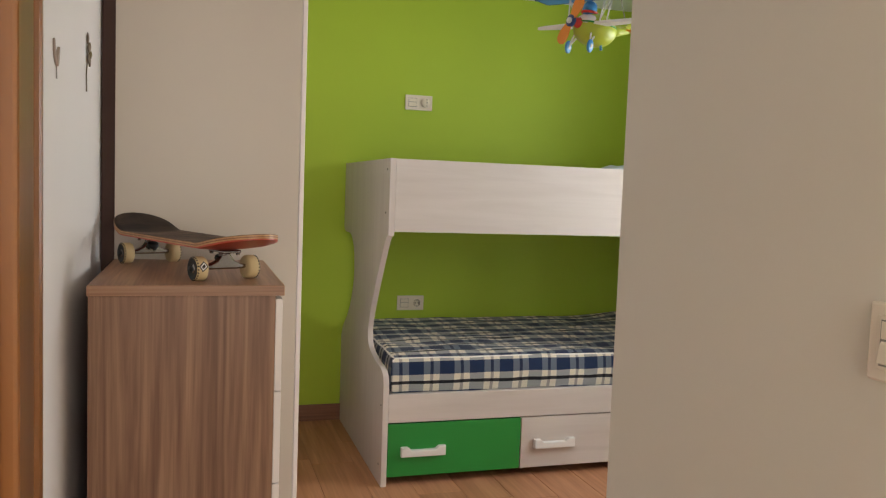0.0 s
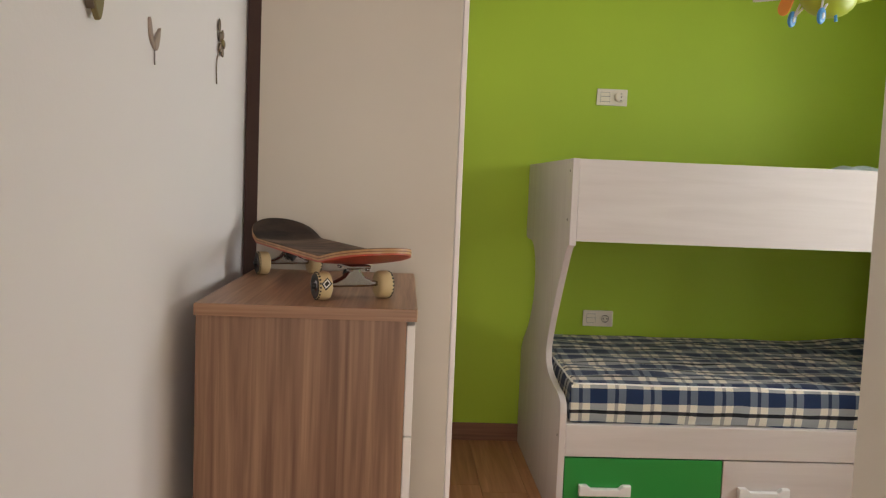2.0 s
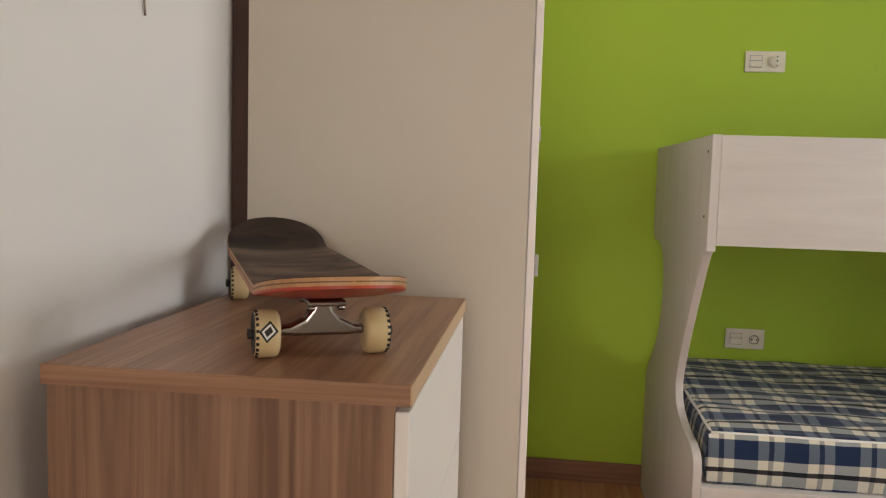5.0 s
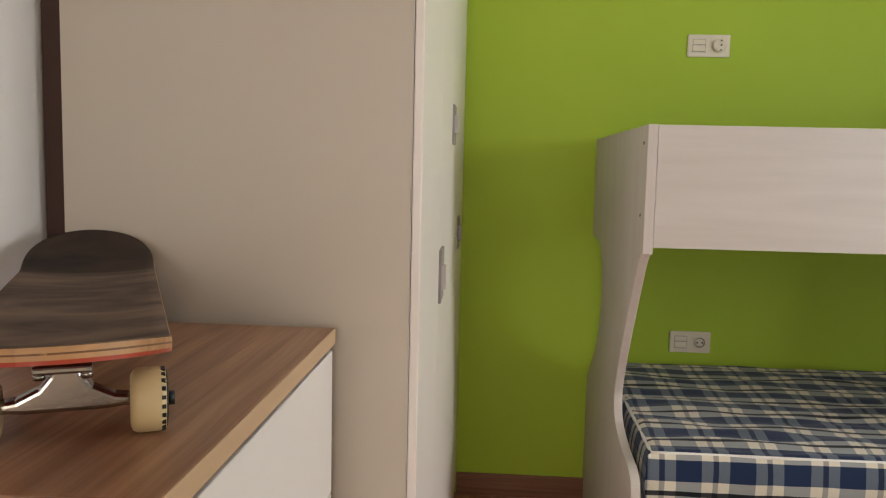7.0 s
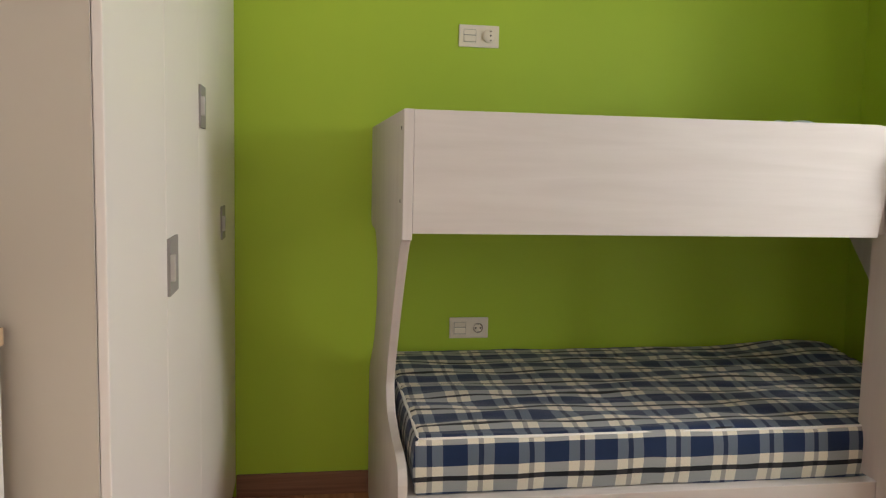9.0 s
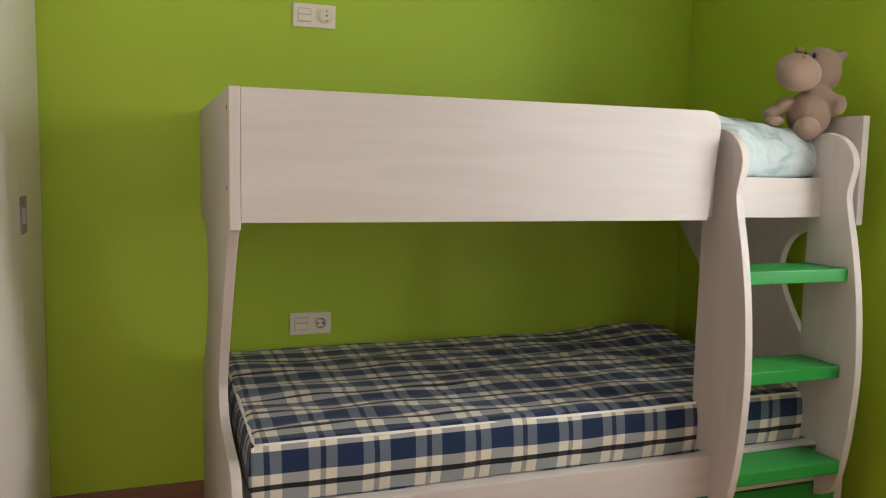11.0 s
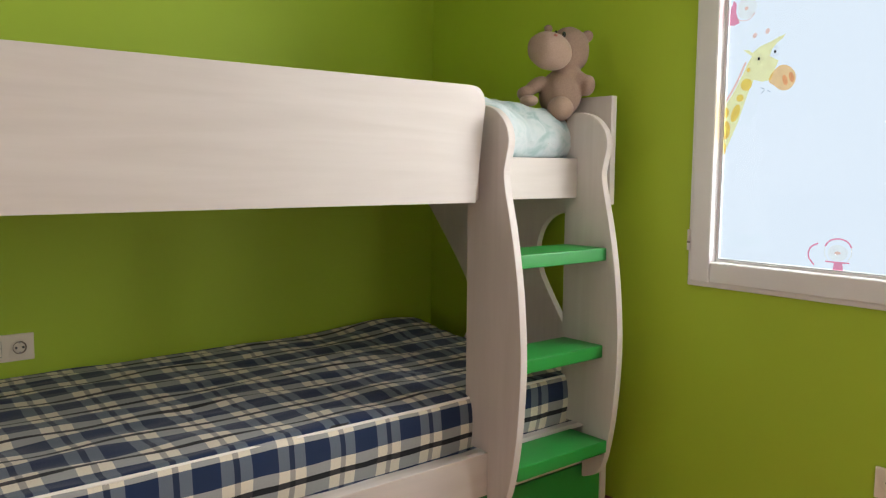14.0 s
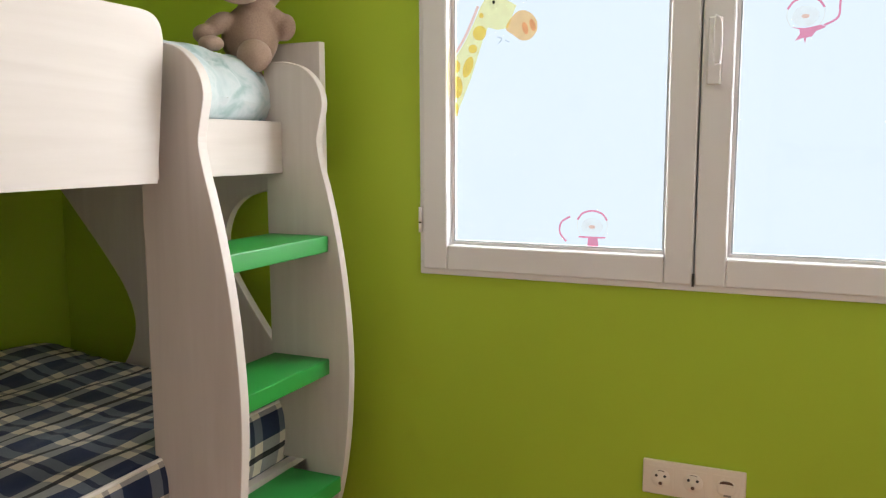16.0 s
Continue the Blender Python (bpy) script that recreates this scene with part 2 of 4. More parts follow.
def box(x0, x1, y0, y1, z0, z1, bevel=0.0, seg=2, bm=None):
    own = bm is None
    bm = bm or bmesh.new()
    vs = [bm.verts.new((x, y, z)) for z in (z0, z1) for x, y in ((x0, y0), (x1, y0), (x1, y1), (x0, y1))]
    fs = [bm.faces.new([vs[i] for i in f]) for f in ((3, 2, 1, 0), (4, 5, 6, 7), (0, 1, 5, 4), (1, 2, 6, 5), (2, 3, 7, 6), (3, 0, 4, 7))]
    if bevel:
        bmesh.ops.bevel(bm, geom=list({e for f in fs for e in f.edges}), offset=bevel, segments=seg, profile=0.5, affect="EDGES")
    return bm


def spline(pts, n=6, closed=False):
    """A smooth line through the points."""
    out, k = [], len(pts)
    for i in range(k if closed else k - 1):
        p = [np.array(pts[j % k] if closed else pts[min(max(j, 0), k - 1)], float) for j in range(i - 1, i + 3)]
        for s in range(n):
            t = s / n
            out.append(tuple(0.5 * (2 * p[1] + (p[2] - p[0]) * t + (2 * p[0] - 5 * p[1] + 4 * p[2] - p[3]) * t * t + (3 * p[1] - p[0] - 3 * p[2] + p[3]) * t ** 3)))
    if not closed:
        out.append(tuple(float(c) for c in pts[-1]))
    return out


def plate(outline, a, b, axis="x", bevel=0.0, seg=2):
    """A board whose outline (two coordinates) runs from a to b along the axis."""
    bm = bmesh.new()

    def at(p, s):
        return (s, p[0], p[1]) if axis == "x" else (p[0], s, p[1]) if axis == "y" else (p[0], p[1], s)
    lo = [bm.verts.new(at(p, a)) for p in outline]
    hi = [bm.verts.new(at(p, b)) for p in outline]
    f0, f1 = bm.faces.new(lo), bm.faces.new(hi[::-1])
    k = len(outline)
    for i in range(k):
        bm.faces.new((lo[i], hi[i], hi[(i + 1) % k], lo[(i + 1) % k]))
    bmesh.ops.recalc_face_normals(bm, faces=bm.faces)
    if bevel:
        bmesh.ops.bevel(bm, geom=list({*f0.edges, *f1.edges}), offset=bevel, segments=seg, profile=0.5, affect="EDGES")
    return bm


def tube(path, r, n=8, closed=False, bm=None, r2=None):
    """A round bar along a path, tapering to r2."""
    bm = bm or bmesh.new()
    path = [Vector(p) for p in path]
    rings, k = [], len(path)
    for i, p in enumerate(path):
        d = (path[(i + 1) % k if closed else min(i + 1, k - 1)] - path[(i - 1) % k if closed else max(i - 1, 0)]).normalized()
        u = d.orthogonal().normalized() if i == 0 else (u - d * u.dot(d)).normalized()
        w = d.cross(u)
        rr = r if r2 is None else r + (r2 - r) * i / (k - 1)
        rings.append([bm.verts.new(p + rr * (math.cos(a) * u + math.sin(a) * w)) for a in (2 * math.pi * j / n for j in range(n))])
    for i in range(k if closed else k - 1):
        A, B = rings[i], rings[(i + 1) % k]
        for j in range(n):
            bm.faces.new((A[j], A[(j + 1) % n], B[(j + 1) % n], B[j]))
    if not closed:
        bm.faces.new(rings[0][::-1]), bm.faces.new(rings[-1])
    for f in bm.faces:
        f.smooth = True
    return bm


def lathe(profile, m, n=24, bm=None):
    """Turns (radius, height) pairs about the z axis, then moves them by m."""
    bm = bm or bmesh.new()
    rings = []
    for r, h in profile:
        rings.append([bm.verts.new(m @ Vector((r * math.cos(a), r * math.sin(a), h))) for a in (2 * math.pi * j / n for j in range(n))])
    for A, B in zip(rings, rings[1:]):
        for j in range(n):
            f = bm.faces.new((A[j], A[(j + 1) % n], B[(j + 1) % n], B[j]))
            f.smooth = True
    bm.faces.new(rings[0][::-1]), bm.faces.new(rings[-1])
    return bm


def ball(centre, radii, turn=(0, 0, 0), bm=None, u=20, v=14, rough=0.0):
    bm = bm or bmesh.new()
    got = bmesh.ops.create_uvsphere(bm, u_segments=u, v_segments=v, radius=1.0)["verts"]
    m = pose(*centre, *turn) @ Matrix.Diagonal((*radii, 1))
    for w in got:
        if rough:
            w.co *= 1 + rough * noise.noise(w.co * 2.3 + Vector(centre) * 5)
        w.co = m @ w.co
    for f in {f for w in got for f in w.link_faces}:
        f.smooth = True
    return bm


# ---- the room's shell ----
XL, XR, YD, HC = -1.318, 1.685, -3.650, 2.358   # left wall, window wall, door wall, ceiling
XI, YI = -0.400, -3.108                         # the wall corner beside the entrance

ground = part("ground", box(-60, 60, -60, 60, -0.62, -0.60), paint("outside_ground", (0.2, 0.2, 0.19), 0.9))
tagged(ground, "plain grey ground outside the house", "ground", kind="structure")

floor = part("floor", box(XL - 0.12, XR + 0.22, -6.6, 0.12, -0.12, -0.012), paint("floor_joint", (0.07, 0.035, 0.018), 0.8))
tagged(floor, "warm brown oak laminate plank floor", "floor", kind="structure")
ceiling = part("ceiling", box(XL - 0.12, XR + 0.22, -6.6, 0.12, HC, HC + 0.12), CEILING)
tagged(ceiling, "plain white painted ceiling", "ceiling", kind="structure")


def wall(name, m, label, *spans):
    bm = bmesh.new()
    for s in spans:
        box(*s, bm=bm)
    return tagged(part(name, bm, m), label, "wall", kind="structure")


WY0, WY1, WZ0, WZ1 = -2.557, -1.241, 0.840, 1.960    # window's outer frame
wall("wall_north", GREEN_WALL, "smooth lime green painted wall behind the bunk bed", (XL - 0.12, XR + 0.22, 0, 0.12, 0, HC))
wall("wall_west", WHITE_WALL, "white painted wall with small metal ornaments", (XL - 0.12, XL, YD + 0.002, -0.002, 0, HC))
wall("wall_east", GREEN_WALL, "lime green painted wall with a white window",
     *[(xa, xb, *q) for xa, xb, g in ((XR, XR + 0.060, -0.02), (XR + 0.060, XR + 0.22, 0.22)) for q in (
         (YI + 0.002, WY0 - g, 0, HC), (WY1 + g, -0.002, 0, HC), (WY0 - g, WY1 + g, 0, WZ0 - g), (WY0 - g, WY1 + g, WZ1 + g, HC))])
wall("wall_entrance", CREAM_WALL, "cream painted wall end beside the entrance", (XI, XI + 0.10, YD - 0.12, YI, 0, HC))
# assumed wall out of view, kept pale to brighten the room
wall("wall_south", BOUNCE_WALL, "unseen wall facing the bunk bed, pale to bounce light", (XI + 0.102, XR + 0.22, YI - 0.12, YI, 0, HC))
wall("wall_door", CREAM_WALL, "cream painted wall with the doorway",
     (XL - 0.12, -1.232, YD - 0.12, YD, 0, HC), (-1.232, XI - 0.002, YD - 0.12, YD, 2.08, HC))
wall("wall_hall", CREAM_WALL, "plain cream hall walls outside the room",
     (XL - 0.12, XL, -6.5, YD - 0.122, 0, HC), (-0.20, -0.10, -6.5, YD - 0.122, 0, HC), (XL - 0.12, -0.10, -6.6, -6.5, 0, HC))


def door_frame():
    f = thing("door_frame", "varnished brown wooden door frame around the entrance", "door frame", "structure")
    for name, x0, x1 in (("jamb", -1.230, -1.185),):
        part(name, box(x0, x1, YD - 0.14, YD + 0.012, 0, 2.045, 0.004), FRAME_WOOD, f)
    part("stop", box(-1.1855, -1.173, YD - 0.108, YD - 0.06, 0, 2.045, 0.003), FRAME_WOOD, f)
    part("head", box(-1.230, -0.404, YD - 0.14, YD + 0.012, 2.047, 2.078, 0.004), FRAME_WOOD, f)
    part("casing", box(-1.279, -1.181, YD + 0.0125, YD + 0.027, 0, 2.12, 0.005), FRAME_WOOD, f)
    part("casing", box(-1.279, -1.182, YD - 0.155, YD - 0.141, 0, 2.12, 0.005), FRAME_WOOD, f)


door_frame()


def baseboards():
    b = thing("baseboard", "brown wooden baseboard along the walls", "baseboard", "structure")
    for s in ((-0.799, XR - 0.002, -0.013, 0, 0, 0.088), (XR - 0.013, XR, YI + 0.0135, -0.014, 0, 0.088),
              (XL, XL + 0.013, YD + 0.03, -0.002, 0, 0.088), (XI + 0.10, XR - 0.014, YI, YI + 0.013, 0, 0.088)):
        part("board", box(*s, 0.003), SKIRTING, b)


baseboards()


# ---- window ----
def ring(y0, y1, z0, z1, w, x0, x1, bevel):
    """Four mitred-looking bars round an opening, each a bmesh."""
    return [box(x0, x1, y0, y1, z0, z0 + w, bevel), box(x0, x1, y0, y1, z1 - w, z1, bevel),
            box(x0, x1, y0, y0 + w, z0 + w, z1 - w, bevel), box(x0, x1, y1 - w, y1, z0 + w, z1 - w, bevel)]


GASKET = paint("grey_gasket", (0.50, 0.54, 0.58), 0.6)


def window():
    win = thing("window_1", "white plastic casement window with two closed sashes", "window", "structure")
    for bm in ring(WY0, WY1, WZ0, WZ1, 0.030, 1.674, 1.745, 0.003):
        part("window_frame", bm, PVC, win)
    mid = (WY0 + WY1) / 2
    for y0, y1 in ((mid + 0.002, WY1 - 0.011), (WY0 + 0.011, mid - 0.002)):
        sash = part("sash", box(1.667, 1.7145, y0, y0 + 0.061, WZ0 + 0.014, WZ1 - 0.014, 0.004), PVC, win)
        part("rail", box(1.667, 1.7145, y0 + 0.0615, y1 - 0.0645, WZ0 + 0.014, WZ0 + 0.075, 0.004), PVC, sash)
        part("rail", box(1.667, 1.7145, y0 + 0.0615, y1 - 0.0645, WZ1 - 0.075, WZ1 - 0.014, 0.004), PVC, sash)
        part("stile", box(1.667, 1.7145, y1 - 0.064, y1, WZ0 + 0.014, WZ1 - 0.014, 0.004), PVC, sash)
        g = (y0 + 0.061, y1 - 0.064, WZ0 + 0.075, WZ1 - 0.075)
        for bm in ring(*g, 0.007, 1.699, 1.7065, 0.0006):
            part("glazing_bead", bm, PVC, sash)
        for bm in ring(g[0] + 0.007, g[1] - 0.007, g[2] + 0.007, g[3] - 0.007, 0.0032, 1.699, 1.707, 0):
            part("gasket", bm, GASKET, sash)
        pane = part("pane", box(1.7075, 1.7125, g[0], g[1], g[2], g[3]), GLASS, sash)
        pane.visible_shadow = False
    handle = part("handle", box(1.656, 1.6675, -1.940, -1.912, 1.282, 1.420, 0.003), PVC, win)
    part("lever", plate(spline([(-1.942, 1.400), (-1.942, 1.330), (-1.935, 1.322), (-1.926, 1.330), (-1.926, 1.410), (-1.933, 1.418)], 3, True), 1.628, 1.645, "x", 0.003), PVC, handle)
    part("spindle", tube([(1.640, -1.933, 1.400), (1.657, -1.930, 1.400)], 0.008), PVC, handle)
    for z in (0.945, 1.860):
        part("hinge", tube([(1.669, -1.2440, z), (1.669, -1.2440, z + 0.022)], 0.0045), PVC, win)
        part("hinge", tube([(1.669, -1.2440, z + 0.026), (1.669, -1.2440, z + 0.062)], 0.0045), PVC, win)
        part("hinge_pin", tube([(1.669, -1.2440, z + 0.0215), (1.669, -1.2440, z + 0.0265)], 0.0042), PLASTIC_DARK, win)
    part("centre_seal", box(1.690, 1.7140, mid - 0.0018, mid + 0.0018, WZ0 + 0.031, WZ1 - 0.031), GASKET, win)
    part("seal_foot", box(1.664, 1.667, mid - 0.0025, mid + 0.0025, WZ0 + 0.012, WZ0 + 0.040), PLASTIC_DARK, win)


window()

ST_YELLOW, ST_ORANGE = sticker("film_yellow", (1.0, 0.90, 0.48)), sticker("film_orange", (0.98, 0.63, 0.32))
ST_SPOT, ST_PINK = sticker("film_spot", (0.98, 0.66, 0.55)), sticker("film_pink", (0.90, 0.34, 0.45))
ST_CREAM, ST_BLACK = sticker("film_cream", (1.0, 0.955, 0.90)), sticker("film_black", (0.02, 0.02, 0.02))
ST_WHITE, ST_GREY = sticker("film_white", (0.96, 0.96, 0.96)), sticker("film_grey", (0.72, 0.76, 0.80))
ST_AMBER = sticker("film_amber", (1.0, 0.74, 0.30))


def sticker_sheet(owner, y0, z0, s):
    """Returns a function that lays flat shapes, in the drawing's own units, on the glass."""
    level = [0]

    def lay(name, pts, mat):
        level[0] += 1
        x = 1.7068 - 0.0004 * level[0]
        bm = bmesh.new()
        bm.faces.new([bm.verts.new((x, y0 - s * a, z0 - s * b)) for a, b in pts])
        bm.normal_update()
        bmesh.ops.triangulate(bm, faces=bm.faces[:])
        return part(name, bm, mat, owner)
    return lay


def oval(cx, cy, rx, ry, n=20, turn=0.0):
    c, s = math.cos(turn), math.sin(turn)
    return [(cx + rx * math.cos(a) * c - ry * math.sin(a) * s, cy + rx * math.cos(a) * s + ry * math.sin(a) * c) for a in (2 * math.pi * k / n for k in range(n))]


def stroke(pts, w):
    p = [np.array(q) for q in spline(pts, 5)]
    d = [np.array((-(p[min(i + 1, len(p) - 1)] - p[max(i - 1, 0)])[1], (p[min(i + 1, len(p) - 1)] - p[max(i - 1, 0)])[0])) for i in range(len(p))]
    d = [w * v / np.linalg.norm(v) for v in d]
    return [tuple(a + b) for a, b in zip(p, d)] + [tuple(a - b) for a, b in reversed(list(zip(p, d)))]


def giraffe():
    g = thing("giraffe_sticker", "yellow and orange giraffe sticker on the window glass", "sticker")
    lay = sticker_sheet(g, -1.323, 1.605, 0.00086)
    lay("neck", [(0, 441), (0, 275), (33, 226), (58, 178), (74, 144), (88, 122), (150, 127), (180, 144), (168, 172), (156, 203), (127, 206), (98, 198), (84, 228), (74, 258), (49, 332), (22, 394)], ST_YELLOW)
    lay("head", [(88, 122), (90, 111), (115, 93), (156, 80), (172, 88), (156, 107), (150, 127)], ST_YELLOW)
    lay("ear", [(57, 99), (76, 101), (90, 111), (88, 122), (74, 112)], ST_YELLOW)
    lay("ear", [(156, 80), (178, 70), (200, 63), (190, 76), (172, 88)], ST_YELLOW)
    for a in (oval(79, 165, 7, 7, 12), oval(74, 212, 20, 20), oval(54, 254, 13, 12), oval(40, 303, 14, 30, 20, 0.35), oval(6, 300, 11, 17), oval(8, 357, 16, 30), oval(4, 420, 8, 20)):
        lay("spot", a, ST_AMBER)
    lay("mane", stroke([(2, 266), (32, 220), (56, 172), (70, 140)], 4), ST_SPOT)
    lay("muzzle", spline([(152, 206), (166, 178), (190, 160), (216, 164), (238, 186), (240, 214), (222, 236), (196, 238), (172, 222)], 4, True), ST_ORANGE)
    lay("nostril", oval(207, 207, 8, 17, 14, -0.3), ST_SPOT)
    lay("nostril", oval(228, 200, 8, 17, 14, -0.3), ST_SPOT)
    lay("eye", oval(115, 132, 20, 20), ST_WHITE)
    lay("eye", oval(168, 116, 18, 20), ST_WHITE)
    lay("pupil", oval(117, 133, 4, 5, 10), ST_BLACK)
    lay("pupil", oval(171, 116, 4, 5, 10), ST_BLACK)
    lay("horn", oval(100, 58, 7, 9, 12, 0.4), ST_SPOT)
    lay("horn", oval(143, 49, 7, 9, 12, 0.3), ST_SPOT)
    lay("whisker", stroke([(128, 226), (142, 232), (132, 244)], 1.6), ST_GREY)
    lay("whisker", stroke([(152, 236), (164, 242)], 1.6), ST_GREY)


def monkey(y, z, flip):
    g = thing("monkey_sticker", "pale pink monkey sticker on the window glass", "sticker", group="window stickers")
    lay = sticker_sheet(g, y, z, 0.00086)
    k = -1 if flip else 1
    lay("outline", stroke([(-40, -12), (-26, -30), (0, -37), (26, -30), (40, -12)], 2.5), ST_PINK)
    lay("cheek", stroke([(-40, -12), (-40, 10), (-30, 30)], 1.5), ST_CREAM)
    lay("cheek", stroke([(40, -12), (40, 10), (30, 30)], 1.5), ST_CREAM)
    lay("face", oval(0, 6, 30, 25), ST_CREAM)
    lay("nose", oval(0, 6, 9, 5, 10), ST_SPOT)
    lay("scarf", [(-36, 32), (38, 32), (36, 36), (16, 37), (20, 64), (4, 60), (-12, 62), (-10, 37), (-36, 36)] if not flip else [(-30, 30), (0, 34), (34, 28), (46, 34), (24, 42), (16, 54), (4, 56), (2, 70), (-2, 56), (-20, 62), (-10, 46), (-12, 36)], ST_PINK)
    lay("tail", stroke([(-70 * k, 48), (-88 * k, 24), (-84 * k, -4), (-60 * k, -20)] if not flip else [(40, 30), (70, 12), (74, -30), (96, -56)], 2.5), ST_PINK)


def peeping_monkey():
    g = thing("monkey_sticker", "pale pink monkey sticker half hidden by the sash", "sticker", group="window stickers")
    lay = sticker_sheet(g, -1.323, 1.605, 0.00086)
    lay("face", oval(62, -36, 34, 37, 24), ST_CREAM)
    lay("outline", stroke([(40, -72), (66, -79), (90, -62)], 1.8), ST_SPOT)
    lay("chin", stroke([(28, -6), (48, 4), (74, 2), (92, -16)], 1.2), ST_SPOT)
    lay("nose", oval(62, -34, 7, 6, 10), ST_SPOT)
    lay("scarf", [(16, -64), (6, -40), (4, 14), (22, 16), (41, 10), (33, -4), (26, -25), (27, -52)], ST_PINK)


giraffe()
monkey(-1.666, 0.975, False)
monkey(-2.095, 1.421, True)
peeping_monkey()


# ---- sockets and switches ----
def outlet(name, label, gangs, m, covered=()):
    """gangs: 's' a socket, 'e' one with an earth hole, 'c' one with a flap, 'r' a rocker switch; the plate's front looks along -y of its own."""
    o = tagged(new(name), label, "socket")
    w = 0.081 + 0.071 * (len(gangs) - 1)
    part("plate", box(-w / 2, w / 2, -0.009, 0, -0.0405, 0.0405, 0.003), PLASTIC, o)
    for k, g in enumerate(gangs):
        cx = -w / 2 + 0.0405 + 0.071 * k
        if g == "r":
            # grey sheet paints the shaded outline round the rocker
            part("rocker_shade", box(cx - 0.0235, cx + 0.0235, -0.0109, -0.0103, -0.0235, 0.0235), paint("rocker_shade_grey", (0.30, 0.27, 0.24), 0.6), o)
            part("rocker_frame", box(cx - 0.028, cx + 0.028, -0.0105, -0.0088, -0.028, 0.028, 0.001), PLASTIC, o)
            part("rocker", plate([(-0.0105, -0.022), (-0.016, -0.020), (-0.0125, 0.0), (-0.0105, 0.002)], cx - 0.022, cx + 0.022, "x", 0.0008), PLASTIC, o)
            part("rocker", box(cx - 0.022, cx + 0.022, -0.0122, -0.0104, 0.004, 0.022, 0.0006), PLASTIC, o)
        elif g in "ec":
            turn = pose(cx, -0.0088, 0, 90)
            part("insert", box(cx - 0.028, cx + 0.028, -0.0102, -0.0088, -0.028, 0.028, 0.0006), PLASTIC, o)
            part("socket_face", lathe([(0.0, 0.0), (0.0215, 0.0), (0.0215, 0.0024), (0.0205, 0.0034), (0.0, 0.0034)], turn, 28), PLASTIC, o)
            brown = paint("socket_brown", (0.14, 0.075, 0.05), 0.6)
            if g == "e":
                part("slit", tube([(cx + 0.0185 * math.cos(q), -0.0122, 0.0185 * math.sin(q)) for q in (1.1 + 0.16 * k for k in range(6))], 0.0008, 6), brown, o)
                for px, pz, r, mat in ((-0.0095, 0.006, 0.0032, PLASTIC_DARK), (0.0095, 0.006, 0.0032, PLASTIC_DARK), (0.0, -0.0115, 0.0042, brown)):
                    part("pin_hole", lathe([(0.0, 0.0), (r, 0.0), (r, 0.0042), (0.0, 0.0042)], turn @ pose(px, pz, 0), 12), mat, o)
            else:
                part("slit", plate([(-0.015, 0.0095), (0.0, 0.0105), (0.015, 0.0095), (0.012, 0.0140), (0.006, 0.0165), (-0.006, 0.0165), (-0.012, 0.0140)], -0.0133, -0.0118, "y"), brown, o).location.x = cx
                part("flap", box(cx - 0.0165, cx + 0.0165, -0.0150, -0.0120, -0.0120, 0.0085, 0.001), PLASTIC, o)
                part("catch", box(cx - 0.005, cx + 0.011, -0.0150, -0.0120, -0.0185, -0.0145, 0.0006), paint("catch_grey", (0.32, 0.28, 0.25), 0.6), o)
        else:
            turn = pose(cx, -0.0088, 0, 90)
            part("insert", box(cx - 0.028, cx + 0.028, -0.0102, -0.0088, -0.028, 0.028, 0.0006), PLASTIC, o)
            if k in covered:
                cover = part("cover", lathe([(0.0, 0.0), (0.024, 0.0), (0.024, 0.012), (0.022, 0.016), (0.0, 0.017)], turn), PLASTIC, o, "cream child-safety cover")
                part("key_hole", lathe([(0.0, 0.0165), (0.0034, 0.0165), (0.0034, 0.0178), (0.0, 0.0178)], turn @ pose(0.005, 0.001, 0), 10), PLASTIC_DARK, cover)
                for b in (-1, 1):
                    part("notch", box(cx + 0.001, cx + 0.008, -0.0275, -0.0245, b * 0.0165 - 0.0022, b * 0.0165 + 0.0022), paint("notch_grey", (0.30, 0.25, 0.20), 0.6), cover)
            else:
                part("rim", lathe([(0.0225, 0.0), (0.0225, 0.0052), (0.0195, 0.0052), (0.0195, 0.0)], turn, 28), PLASTIC, o)
                # brown ring paints the recess shadow, wider on one side
                part("shade_ring", lathe([(0.0, 0.0), (0.0194, 0.0), (0.0194, 0.0026), (0.0, 0.0026)], turn, 24), paint("socket_shade_brown", (0.24, 0.175, 0.13), 0.5), o)
                part("socket_face", lathe([(0.0, 0.0), (0.0160, 0.0), (0.0160, 0.0034), (0.0, 0.0034)], turn @ pose(-0.0012, 0, 0), 24), PLASTIC, o)
                for a in (-0.0095, 0.0095):
                    part("pin_hole", lathe([(0.0, 0.0), (0.0036, 0.0), (0.0036, 0.0044), (0.0, 0.0044)], turn @ pose(a, 0, 0), 10), PLASTIC_DARK, o)
                for b in (-1, 1):
                    part("earth_clip", box(cx - 0.002, cx + 0.002, -0.0138, -0.0100, b * 0.016 - 0.003, b * 0.016 + 0.003), GREY_METAL, o)
    o.matrix_world = m
    return o


outlet("wall_socket", "white double plate with switch and covered socket on green wall", "rs", pose(0.086, 0, 1.7435), (1,))
outlet("wall_socket", "white double plate with switch and socket above the mattress", "rs", pose(0.076, 0, 0.6410))
outlet("wall_socket", "white triple socket plate below the window", "eec", pose(XR, -1.9140, 0.4035, 0, 0, -90))
outlet("light_switch", "cream switch plate on the wall beside the entrance", "r", pose(XI, -3.6790, 1.1350, 0, 0, -90))


